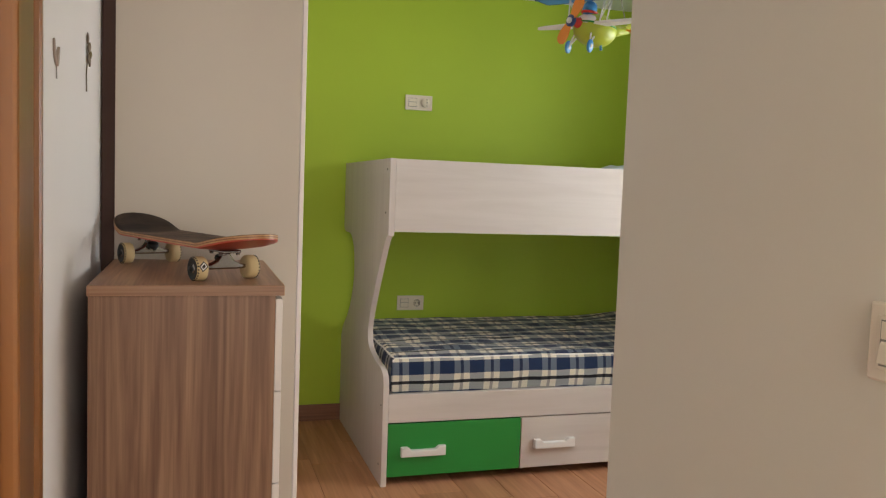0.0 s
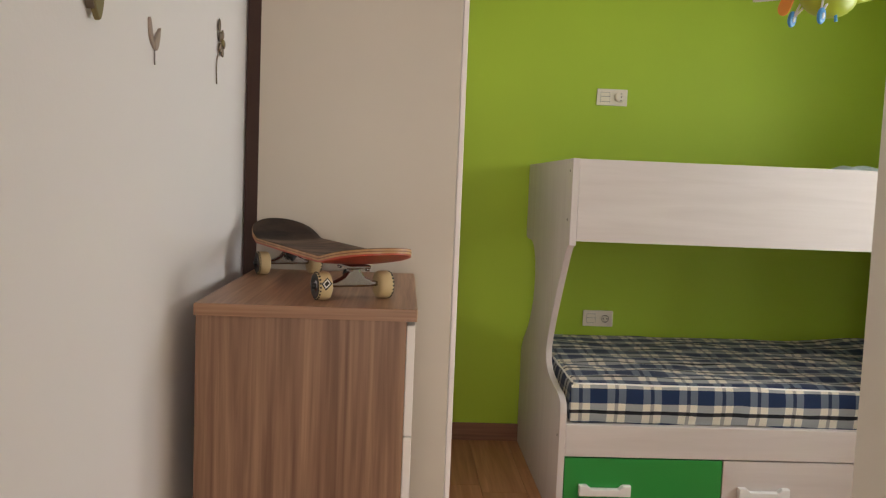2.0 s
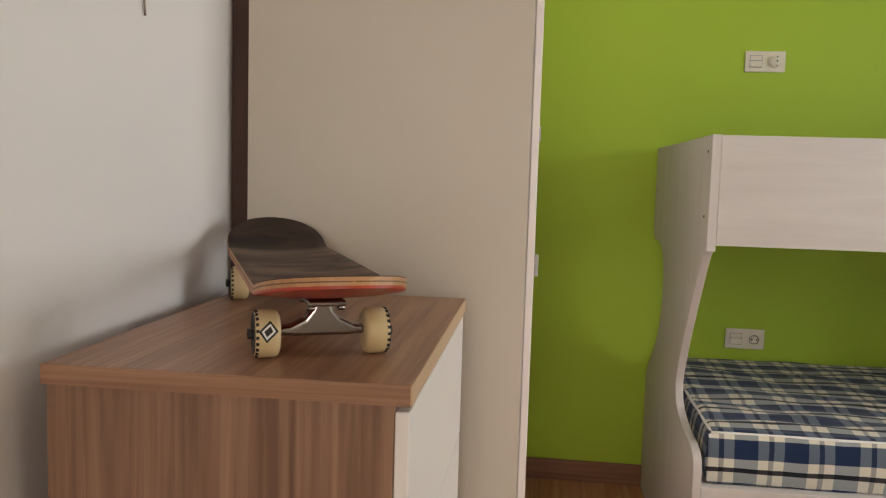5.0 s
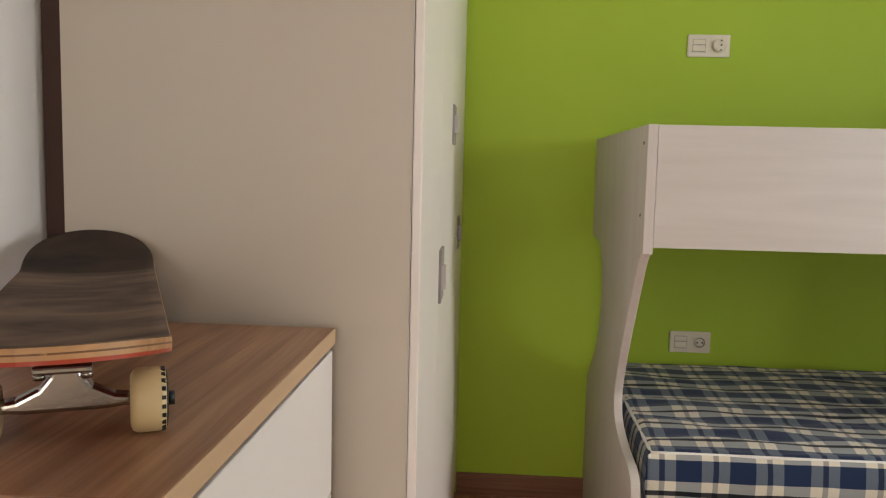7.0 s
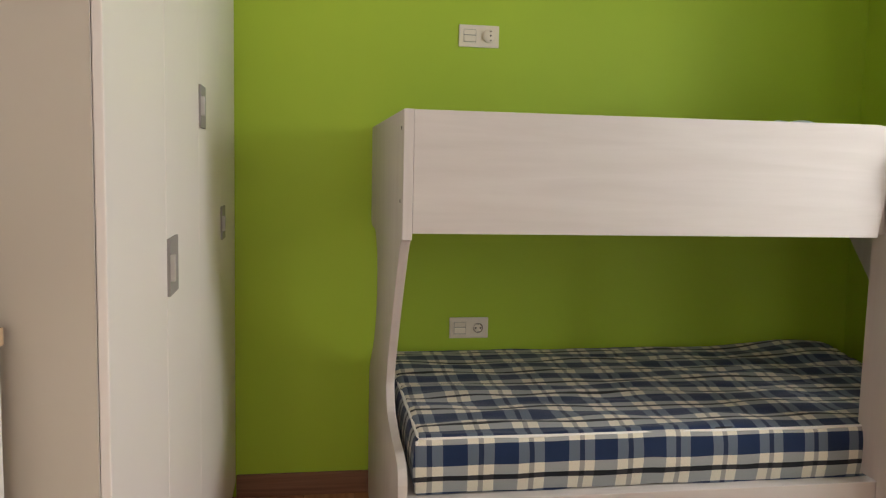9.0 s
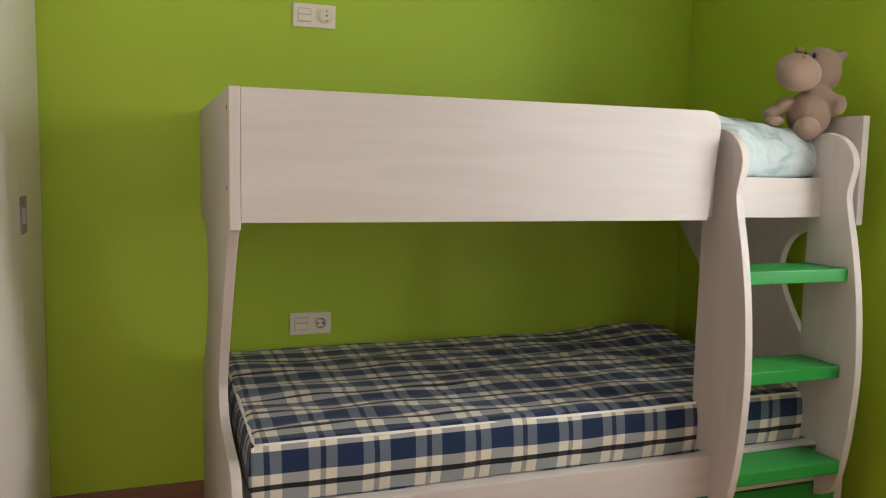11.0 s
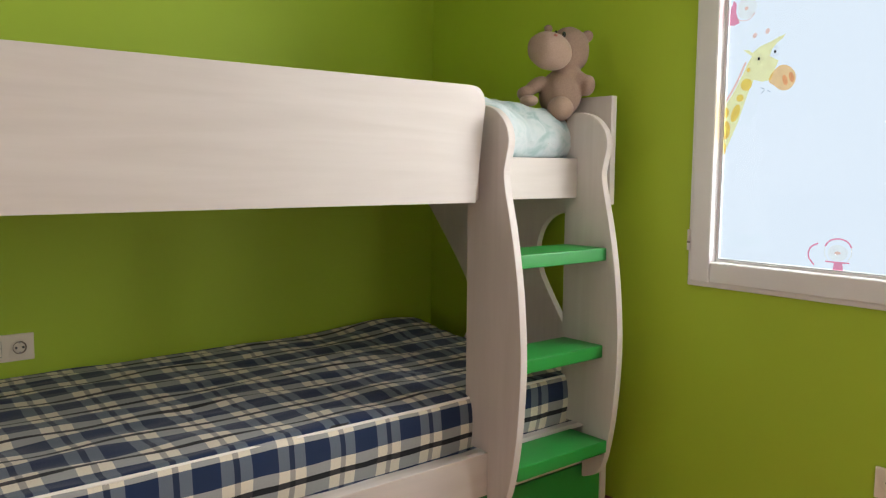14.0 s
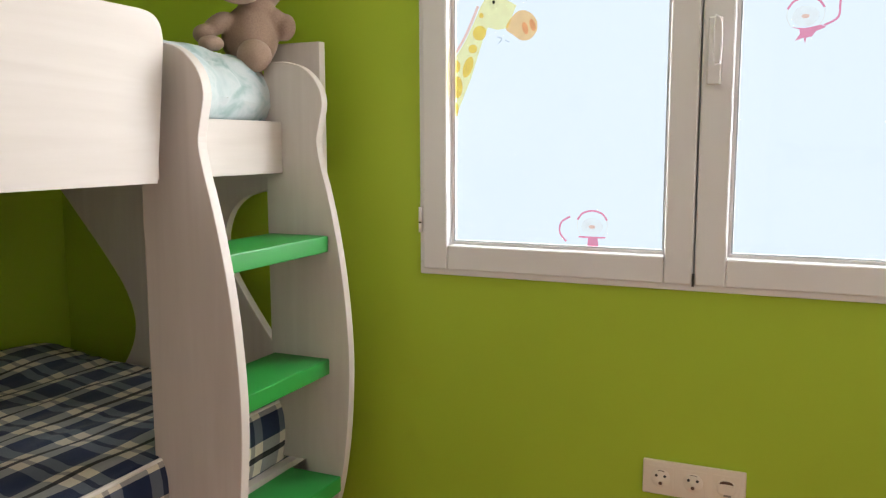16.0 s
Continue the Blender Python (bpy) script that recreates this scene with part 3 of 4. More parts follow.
# ---- wardrobe ----
def wardrobe():
    w = thing("wardrobe", "tall cream wardrobe with white doors and square grey handles", "wardrobe")
    part("side_panel", box(-1.2805, -0.7905, -1.960, -1.941, 0.0, 2.26, 0.0006), LAMINATE, w)
    part("edge_band", box(-0.7904, -0.7893, -1.9602, -1.941, 0.0, 2.26, 0.0004), EDGE, w)
    part("side_panel", box(-1.2850, -0.791, -0.026, -0.008, 0.0, 2.26, 0.0015), LAMINATE, w)
    part("back_panel", box(-1.2850, -1.278, -1.9405, -0.0265, 0.06, 2.255), LAMINATE, w)
    part("top_panel", box(-1.2775, -0.791, -1.9405, -0.0265, 2.235, 2.255), LAMINATE, w)
    # dark strip added in the open gap to stand in for its shade
    part("gap_shade", box(-1.3150, -1.2810, -1.945, -1.930, 0.0, 2.255), paint("gap_shade_brown", (0.060, 0.026, 0.019), 0.7), w, "dark brown strip standing in for shade between wardrobe and wall")
    part("plinth", box(-0.83, -0.812, -1.9405, -0.0265, 0.0, 0.058), LAMINATE, w)
    edges = (-1.9612, -1.512, -1.038, -0.535, -0.010)
    handles = ((1, -1.509, 1.013, 1.118), (2, -1.035, 1.337, 1.437), (3, -0.532, 1.024, 1.124))
    for k in range(4):
        door = part("door", box(-0.7885, -0.7755, edges[k] + 0.0015, edges[k + 1] - 0.0015, 0.062, 2.258, 0.0018), DOOR_WHITE, w)
        for j, y, z0, z1 in handles:
            if j == k:
                y = max(y, edges[k] + 0.003)
                h = part("handle", box(-0.7757, -0.7700, y, y + 0.098, z0, z1, 0.001), GREY_METAL, door, "grey metal handle plate")
                part("grip", box(-0.7701, -0.7615, y, y + 0.012, z0 + 0.028, z1 - 0.028, 0.001), paint("pale_grip", (0.46, 0.43, 0.41), 0.45), h, "pale grey grip edge")
    # it stands a little out of square with the wall
    w.matrix_world = pose(-0.7755, -1.960, 0, 0, 0, 0.75) @ pose(0.7755, 1.960, 0)


wardrobe()


# ---- chest of drawers ----
def dresser():
    d = thing("chest_of_drawers", "brown wood-grain chest of drawers with white drawer fronts", "chest of drawers")
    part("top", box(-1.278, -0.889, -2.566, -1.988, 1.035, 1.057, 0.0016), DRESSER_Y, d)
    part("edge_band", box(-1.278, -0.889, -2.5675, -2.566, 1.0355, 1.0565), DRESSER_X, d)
    part("edge_band", box(-0.889, -0.8878, -2.5665, -1.9885, 1.0355, 1.0565), paint("light_edge_band", (0.55, 0.37, 0.22), 0.4, 0.06), d)
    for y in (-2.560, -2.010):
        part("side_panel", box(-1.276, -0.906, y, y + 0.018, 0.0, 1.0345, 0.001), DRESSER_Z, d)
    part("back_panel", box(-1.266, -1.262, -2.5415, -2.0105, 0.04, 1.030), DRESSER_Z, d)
    part("plinth", box(-0.929, -0.916, -2.5415, -2.0105, 0.0, 0.052), DRAWER_WHITE, d)
    part("carcass", box(-1.2615, -0.930, -2.5415, -2.0105, 0.03, 1.029), DRAWER_WHITE, d)
    for k in range(5):
        z1 = 1.027 - 0.2035 * k
        dr = part("drawer_front", box(-0.9055, -0.8905, -2.558, -1.994, z1 - 0.2005, z1, 0.0015), DRAWER_WHITE, d)
        part("finger_rail", box(-0.9295, -0.906, -2.535, -2.015, z1 - 0.190, z1 - 0.150), DRAWER_WHITE, dr)


dresser()


# ---- skateboard ----
def skateboard():
    s = thing("skateboard", "worn skateboard with dark grip tape and red underside", "skateboard")
    lr, lf, base = -0.322, 0.373, 0.0680

    def half_width(x):
        if x > lf - 0.130:
            t = (x - lf + 0.130) / 0.130
            return 0.078 * max(0.0, 1 - t ** 2.2) ** 0.5
        if x < lr + 0.10:
            t = (lr + 0.10 - x) / 0.10
            return 0.078 * max(0.0, 1 - t ** 2.2) ** 0.5
        return 0.078

    def lift(x, v):
        f, r = max(0.0, x - 0.222), max(0.0, -x - 0.195)
        return 0.005 * v * v + 0.24 * f * f / (f + 0.02) + 0.44 * r * r / (r + 0.03)

    def slab(z0, z1, grow=0.0):
        bm = bmesh.new()
        n, k = 56, 10
        xs = [lr + (lf - lr) * (0.5 - 0.5 * math.cos(math.pi * i / n)) for i in range(n + 1)]
        grid = []
        for z in (z0, z1):
            rows = []
            for x in xs:
                hw = max(half_width(x) + grow, 0.002)
                rows.append([bm.verts.new((x, hw * (2 * j / k - 1), base + z + lift(x, (2 * j / k - 1) * hw / 0.078))) for j in range(k + 1)])
            grid.append(rows)
        for i in range(n):
            for j in range(k):
                bm.faces.new((grid[1][i][j], grid[1][i + 1][j], grid[1][i + 1][j + 1], grid[1][i][j + 1])).smooth = True
                bm.faces.new((grid[0][i][j + 1], grid[0][i + 1][j + 1], grid[0][i + 1][j], grid[0][i][j])).smooth = True
            for j in (0, k):
                q = (grid[0][i][j], grid[0][i + 1][j], grid[1][i + 1][j], grid[1][i][j])
                bm.faces.new(q if j == 0 else q[::-1])
        for i in (0, n):
            for j in range(k):
                q = (grid[0][i][j], grid[0][i][j + 1], grid[1][i][j + 1], grid[1][i][j])
                bm.faces.new(q[::-1] if i == 0 else q)
        bmesh.ops.recalc_face_normals(bm, faces=bm.faces)
        return bm

    deck = part("deck", slab(0.0022, 0.0105), MAPLE, s, "pale maple plywood edge")
    part("dark_ply", slab(0.0055, 0.0068, 0.0004), MAPLE_DARK, deck)
    part("grip_tape", slab(0.0105, 0.0116, -0.0008), GRIP, deck, "black scuffed grip tape")
    part("underside", slab(-0.0006, 0.0022, -0.0002), RED, deck, "red painted underside")
    for tx, face in ((0.205, 1), (-0.205, -1)):
        t = part("truck", box(tx - 0.038, tx + 0.038, -0.021, 0.021, base - 0.007, base - 0.0008, 0.002), STEEL, s, "bare metal truck")
        part("hanger", plate([(-0.048, 0.0255), (-0.048, 0.0335), (-0.036, 0.035), (-0.020, 0.043), (-0.012, 0.053), (-0.010, base - 0.0075), (0.010, base - 0.0075),
                              (0.012, 0.053), (0.020, 0.043), (0.036, 0.035), (0.048, 0.0335), (0.048, 0.0255), (0.030, 0.0235), (-0.030, 0.0235)], tx - 0.010, tx + 0.010, "x", 0.004, 3), STEEL, t)
        part("axle", tube([(tx, -0.080, 0.027), (tx, 0.080, 0.027)], 0.004), STEEL, t)
        part("bushing", lathe([(0.0, 0), (0.012, 0), (0.014, 0.006), (0.012, 0.012), (0, 0.012)], pose(tx - 0.016 * face, 0, 0.042, 0, -25 * face)), BLACK_STEEL, t)
        part("kingpin", tube([(tx - 0.030 * face, 0, 0.036), (tx - 0.006 * face, 0, 0.057)], 0.005), BLACK_STEEL, t)
        for bx in (-0.03, 0.03):
            for by in (-0.0165, 0.0165):
                part("bolt", lathe([(0, 0), (0.0045, 0), (0.0045, 0.005), (0, 0.005)], pose(tx + bx, by, base - 0.0118), 8), STEEL, t)
        for side in (-1, 1):
            turn = pose(tx, side * 0.0470, 0.0265, -90 * side)
            wheel = part("wheel", lathe([(0.008, 0.0), (0.020, 0.0), (0.0245, 0.002), (0.0265, 0.006), (0.0265, 0.022), (0.0240, 0.0275), (0.0190, 0.029), (0.013, 0.0265), (0.008, 0.0255)], turn, 28), URETHANE, s, "cream urethane wheel")
            part("printed_ring", lathe([(0.0135, 0.0270), (0.0192, 0.0291), (0.0232, 0.0284), (0.0236, 0.0284), (0.0236, 0.0276), (0.0135, 0.0262)], turn, 28), BLACK_STEEL, wheel)
            teeth = bmesh.new()
            for k in range(22):
                box(0.0240, 0.0262, -0.0016, 0.0016, 0.0238, 0.0270, bm=teeth)
                bmesh.ops.transform(teeth, matrix=turn @ pose(0, 0, 0, 0, 0, 360 / 22 * k), verts=teeth.verts[-8:])
            part("printed_teeth", teeth, BLACK_STEEL, wheel)
            part("bearing", lathe([(0.0, 0.0262), (0.0105, 0.0262), (0.0105, 0.0272), (0.0, 0.0272)], turn, 18), STEEL, wheel)
            part("nut", lathe([(0, 0.0270), (0.0062, 0.0270), (0.0062, 0.0345), (0, 0.0345)], turn, 6), BLACK_STEEL, wheel)
    # printed tag on one front wheel
    def on_wheel(wide, tall, r, mat, label=""):
        bm = bmesh.new()
        cols = []
        for k in range(9):
            u = k / 4 - 1
            a, h = 0.25 + wide * u, tall * max(0.02, 1 - abs(u))
            cols.append([bm.verts.new((0.205 + r * math.cos(a), -0.061 + 0.002 * u + e * h, 0.0265 + r * math.sin(a))) for e in (-1, 1)])
        for p, q in zip(cols, cols[1:]):
            bm.faces.new((p[0], q[0], q[1], p[1]))
        return part("wheel_tag", bm, mat, s, label)
    for r, grow, mat in ((0.0268, 1.0, BLACK_STEEL), (0.0270, 0.72, LAMP_WHITE), (0.0272, 0.46, BLACK_STEEL)):
        on_wheel(0.46 * grow, 0.0105 * grow, r, mat, "dark and white diamond tag printed on the wheel" if grow == 1.0 else "")
    s.matrix_world = pose(-1.0965, -2.272, 1.0572, 0, 0, -64.9)


skateboard()


# ---- bunk bed ----
BX0, BX1, BY = -0.305, 1.575, -1.037


def bed():
    b = thing("bunk_bed", "whitewashed wooden bunk bed with green drawers and ladder steps", "bunk bed")
    waist_front = [(-1.037, 1.075), (-0.990, 1.055), (-0.875, 0.915), (-0.760, 0.757), (-0.700, 0.655), (-0.688, 0.600), (-0.725, 0.545), (-0.850, 0.513), (-0.960, 0.503), (-1.020, 0.482), (-1.037, 0.445)]
    waist_back = [(-0.001, 0.470), (-0.050, 0.530), (-0.200, 0.640), (-0.290, 0.760), (-0.315, 0.870), (-0.285, 0.970), (-0.200, 1.028), (-0.060, 1.036), (-0.020, 1.043), (-0.001, 1.062)]
    outline = [(-0.001, 1.397), (-1.037, 1.397)] + spline(waist_front, 5) + [(-1.037, 0.0), (-0.015, 0.0), (-0.015, 0.089), (-0.001, 0.090)] + spline(waist_back, 5)
    side = part("side_panel", plate(outline, BX0, BX0 + 0.025, "x", 0.002), BED_Z, b)
    for y, z in ((-0.990, 1.352), (-0.982, 1.169), (-1.003, 0.348), (-0.985, 0.085)):
        part("screw_cap", lathe([(0, 0), (0.0048, 0), (0.0042, 0.0012), (0, 0.0012)], pose(BX0 - 0.0002, y, z, 0, -90), 12), BLACK_STEEL, side)
    # the end panel by the window
    end = [(-0.900, 1.405), (-1.037, 1.405), (-1.037, 1.075), (-0.985, 1.057)] + spline([(-0.885, 1.048), (-0.812, 1.031), (-0.764, 0.994), (-0.740, 0.940), (-0.738, 0.895), (-0.754, 0.838), (-0.787, 0.782), (-0.832, 0.718), (-0.880, 0.655), (-0.985, 0.535), (-1.030, 0.475), (-1.037, 0.430)], 5)
    end += [(-1.037, 0.0), (-0.015, 0.0), (-0.015, 0.089), (-0.001, 0.090)] + spline([(-0.001, 0.400), (-0.150, 0.450), (-0.330, 0.520), (-0.392, 0.590), (-0.412, 0.670), (-0.385, 0.755), (-0.320, 0.845), (-0.220, 0.960), (-0.140, 1.045), (-0.060, 1.080), (-0.001, 1.090)], 5)
    end += [(-0.001, 1.260)] + spline([(-0.840, 1.260), (-0.868, 1.285), (-0.876, 1.340), (-0.882, 1.385), (-0.900, 1.405)], 4)[:-1]
    part("end_panel", plate(end, BX1 - 0.025, BX1, "x", 0.002), BED_Z, b)
    rail = [(-0.2795, 1.0915), (1.000, 1.0915), (1.027, 1.320)] + spline([(1.030, 1.346), (1.024, 1.374), (1.006, 1.391), (0.975, 1.396)], 4) + [(-0.2795, 1.396)]
    part("guard_rail", plate(rail, BY, BY + 0.024, "y", 0.0008), BED_X, b)
    part("front_rail", box(1.0815, 1.455, -0.990, -0.966, 1.095, 1.214, 0.002), BED_X, b)
    part("front_rail", box(-0.2795, 1.0555, -0.990, -0.966, 1.095, 1.214, 0.002), BED_X, b)
    part("back_rail", box(-0.2795, 1.5495, -0.030, -0.004, 1.095, 1.260, 0.002), BED_X, b)
    part("bunk_base", box(-0.2795, 1.5495, -0.9655, -0.0305, 1.098, 1.112), BED_X, b)
    part("lower_rail", box(-0.2795, 1.0615, BY + 0.002, BY + 0.026, 0.276, 0.398, 0.002), BED_X, b)
    part("lower_rail", box(1.0620, 1.5495, BY + 0.002, BY + 0.026, 0.276, 0.340, 0.002), BED_X, b)
    part("mattress_base", box(-0.2795, 1.5495, -0.986, -0.030, 0.370, 0.385), BED_X, b)
    # backing behind the drawers, with the shade of the gaps in its colour
    part("drawer_housing", box(-0.2795, 1.5495, -1.000, -0.9, 0.050, 0.2745), paint("drawer_shadow", (0.25, 0.22, 0.20), 0.8), b)
    for x0, x1, mat, lbl, h0 in ((-0.277, 0.331, GREEN_BOARD, "green drawer front", -0.222), (0.335, 0.936, BED_X, "whitewashed drawer front", 0.394), (0.940, 1.547, GREEN_BOARD, "green drawer front", 1.050)):
        dr = part("drawer", box(x0, x1, BY + 0.004, BY + 0.022, 0.040, 0.270, 0.0015), mat, b, lbl)
        hw = 0.198
        prof = [(h0, 0.130), (h0 + hw, 0.130), (h0 + hw, 0.172), (h0 + hw - 0.030, 0.172), (h0 + hw - 0.046, 0.158), (h0 + 0.046, 0.158), (h0 + 0.030, 0.172), (h0, 0.172)]
        part("handle", plate(prof, BY - 0.022, BY + 0.0042, "y", 0.004), LAMP_WHITE, dr, "white moulded plastic handle")
    post = [(-0.942, 1.352)] + spline([(-1.000, 1.351), (-1.048, 1.336), (-1.086, 1.300), (-1.100, 1.255), (-1.090, 1.205), (-1.083, 1.165), (-1.093, 1.110), (-1.118, 1.010), (-1.143, 0.870), (-1.157, 0.720), (-1.158, 0.600),
                                       (-1.146, 0.450), (-1.122, 0.320), (-1.094, 0.262), (-1.045, 0.236)], 4) + [(-1.0365, 0.236), (-1.0365, 0.400), (-0.942, 0.400)]
    for x in (1.056, 1.456):
        p = part("ladder_post", plate(post, x, x + 0.025, "x", 0.002), BED_Z, b)
    for z, front, rear in ((0.952, -1.110, -0.950), (0.660, -1.106, -0.950), (0.374, -1.131, -0.988)):
        part("step", box(1.0815, 1.4555, front, rear, z - 0.038, z, 0.003), GREEN_BOARD, b, "green painted ladder step")


bed()


def mattress():
    x0, x1, y0, y1, top, drop, r = -0.247, 1.535, -0.962, -0.032, 0.545, 0.158, 0.022

    def fold(lo, hi, n):
        """Places along one way over the edge, across the top and down again."""
        arc = [(lo + r * (1 - math.sin(a)), r * (1 - math.cos(a))) for a in (math.pi / 2 * (1 - k / 4) for k in range(4))]
        left = [(lo, r + (drop - r) * (1 - k / 6)) for k in range(6)] + [(p, d) for p, d in arc]
        inner = [(lo + r + (hi - lo - 2 * r) * k / n, 0.0) for k in range(n + 1)]
        right = [(hi - (p - lo), d) for p, d in reversed(left)]
        return left + inner + right
    us, vs = fold(x0, x1, 100), fold(y0, y1, 56)
    bm = bmesh.new()
    rows = []
    for u, du in us:
        row = []
        for v, dv in vs:
            d = max(du, dv)
            bow = 0.012 * math.sin(math.pi * min(1, d / drop)) if d > 0 else 0.0
            x = u + (-bow if u < 0.5 else bow) * (du >= dv) * (du > 0)
            y = v + (-bow if v < -0.5 else bow) * (dv >= du) * (dv > 0)
            z = top + 0.020 * (v - y0) / (y1 - y0) - d
            wrinkle = 0.006 * noise.noise(Vector((x * 3.0, y * 8.0, 0.3))) + 0.0100 * noise.noise(Vector((x * 5.0 + 3 * y, y * 26.0, 1.7)))
            hump = 0.030 * math.exp(-((x - 1.42) / 0.22) ** 2 - ((y + 0.12) / 0.14) ** 2)
            z += (wrinkle + hump) * (1 if d == 0 else 0.6)
            if d > 0.03:
                y += 0.004 * noise.noise(Vector((x * 9.0, z * 14, 4.0)))
            row.append(bm.verts.new((x, y, z)))
        rows.append(row)
    for i in range(len(us) - 1):
        for j in range(len(vs) - 1):
            bm.faces.new((rows[i][j], rows[i + 1][j], rows[i + 1][j + 1], rows[i][j + 1])).smooth = True
    bmesh.ops.remove_doubles(bm, verts=bm.verts, dist=0.0004)
    bmesh.ops.recalc_face_normals(bm, faces=bm.faces)
    m = thing("mattress", "lower bunk mattress in a blue and cream plaid cover", "mattress")
    part("cover", bm, PLAID, m)
    edge = []
    for k in range(200):
        t = 4 * k / 200
        a, b = x0 + 0.006, y0 + 0.006
        c, d = x1 - 0.006, y1 - 0.006
        p = (a + (c - a) * t, b) if t < 1 else (c, b + (d - b) * (t - 1)) if t < 2 else (c - (c - a) * (t - 2), d) if t < 3 else (a, d - (d - b) * (t - 3))
        z = 0.536 + 0.020 * (p[1] - y0) / (y1 - y0) + 0.6 * 0.006 * noise.noise(Vector((p[0] * 3.0, p[1] * 8.0, 0.3)))
        edge.append((p[0], p[1], z))
    part("piping", tube(edge, 0.0050, 6, True), SHEET, m, "cream piped seam")
    for x, way in ((x0, -1), (x1, 1)):
        part("piping", tube([(x + way * 0.004 * math.sin(math.pi * k / 8), y0 - 0.004 * math.sin(math.pi * k / 8), 0.534 - 0.0175 * k) for k in range(9)], 0.0042, 6), SHEET, m, "cream piped corner seam")


mattress()

um = thing("mattress", "teal covered upper bunk mattress behind the guard rail", "mattress")
part("cover", box(-0.270, 1.540, -0.960, -0.036, 1.113, 1.206, 0.025, 4), TEAL, um)


def pillow():
    bm = bmesh.new()
    n = 70
    p = thing("pillow", "large crumpled pale aqua patterned pillow on the upper bunk", "pillow")
    grid = {}
    for s in (-1, 1):
        for i in range(n + 1):
            for j in range(n + 1):
                u, v = 2 * i / n - 1, 2 * j / n - 1
                e = ((1 - u ** 4) * (1 - v ** 4)) ** 0.45
                q = Vector((u, v, s))
                h = s * e * (0.100 + 0.016 * noise.noise(q * 1.6) + 0.014 * noise.noise(q * 3.6) + 0.005 * noise.noise(q * 8.0) - 0.016 * (1 - abs(noise.noise(Vector((3.0 * u + 2.4 * v, 2.6 * v - 1.6 * u, 7.0 + s))))) ** 9)
                x = 0.350 * u * (1 - 0.10 * v * v) + 0.008 * noise.noise(q * 3)
                y = 0.262 * v * (1 - 0.10 * u * u) + 0.010 * noise.noise(q * 3 + Vector((5, 0, 0)))
                grid[s, i, j] = bm.verts.new((x, y, h))
    for s in (-1, 1):
        for i in range(n):
            for j in range(n):
                q = [grid[s, i, j], grid[s, i + 1, j], grid[s, i + 1, j + 1], grid[s, i, j + 1]]
                bm.faces.new(q if s == 1 else q[::-1]).smooth = True
    bmesh.ops.remove_doubles(bm, verts=bm.verts, dist=0.003)
    part("case", bm, PILLOW, p)
    p.matrix_world = pose(1.206, -0.724, 1.306, 9, 4, 2)


pillow()


def fused(bm, voxel):
    """Blends overlapping lumps into one skin."""
    me = bpy.data.meshes.new("blend")
    bm.to_mesh(me)
    bm.free()
    ob = new("blend", me)
    re = ob.modifiers.new("skin", "REMESH")
    re.mode, re.voxel_size, re.use_smooth_shade = "VOXEL", voxel, True
    sm = ob.modifiers.new("soft", "SMOOTH")
    sm.iterations, sm.factor = 5, 0.5
    got = bpy.data.meshes.new_from_object(ob.evaluated_get(bpy.context.evaluated_depsgraph_get()))
    out = bmesh.new()
    out.from_mesh(got)
    for f in out.faces:
        f.smooth = True
    bpy.data.objects.remove(ob)
    bpy.data.meshes.remove(got)
    return out


def hippo():
    bm = bmesh.new()

    def lump(centre, radii, turn=(0, 0, 0), mat=0, u=22, v=16, rough=0.03):
        n0 = len(bm.faces)
        ball(centre, radii, turn, bm, u, v, rough)
        bm.faces.ensure_lookup_table()
        for f in bm.faces[n0:]:
            f.material_index = mat
    right, near = Vector((0.836, -0.548, 0.0)), Vector((-0.548, -0.836, 0.0))
    seat = Vector((1.468, -0.892, 1.440))

    def puff(u, v, w, ru, rv, rw, tilt=0.0, mat=0, n=(22, 16), rough=0.03):
        """u across the front, v up, w forward, in millimetres from the middle of the body."""
        c = seat + (right * u + near * w) * 0.001 + Vector((0, 0, v * 0.001))
        lump(c, (ru * 0.001, rw * 0.001, rv * 0.001), (0, tilt, -33.2), mat, *n, rough)
    puff(8, -28, -8, 66, 76, 64)                  # body
    puff(20, -156, -70, 50, 86, 46)               # seat on the mattress
    puff(34, 108, -12, 64, 72, 60)                # head
    puff(24, 40, 0, 44, 32, 42)                   # neck
    puff(94, 154, -16, 19, 20, 12, 30)            # ears
    puff(-30, 174, -20, 15, 14, 10)
    puff(60, 18, 12, 36, 26, 30, 30)              # arms
    puff(86, -2, 24, 24, 33, 26, 10)
    puff(-74, -4, 6, 42, 22, 26, -38)
    puff(-108, -28, 12, 25, 22, 24, -20)
    fur = fused(bm, 0.005)
    bm = bmesh.new()
    puff(-40, 97, 44, 70, 57, 54, 18)             # muzzle
    puff(-8, -76, 62, 40, 38, 42)                 # feet
    puff(-100, -52, 40, 30, 18, 30)
    pale = bpy.data.meshes.new("pale")
    bm = fused(bm, 0.005)
    for f in bm.faces:
        f.material_index = 3
    bm.to_mesh(pale)
    bm.free()
    bm = fur
    bm.from_mesh(pale)
    bpy.data.meshes.remove(pale)
    puff(-32, 137, 78, 7, 6, 6, 0, 1, (10, 8), 0)
    puff(2, 146, 49, 6, 9, 7, 0, 2, (10, 8), 0)
    puff(-22, 152, 44, 4, 7, 6, 0, 2, (10, 8), 0)
    tagged(part("plush_hippo", bm, [PLUSH, ROSE, EYE, PALE_PLUSH]), "soft taupe plush hippo sitting on the upper bunk", "soft toy")


hippo()


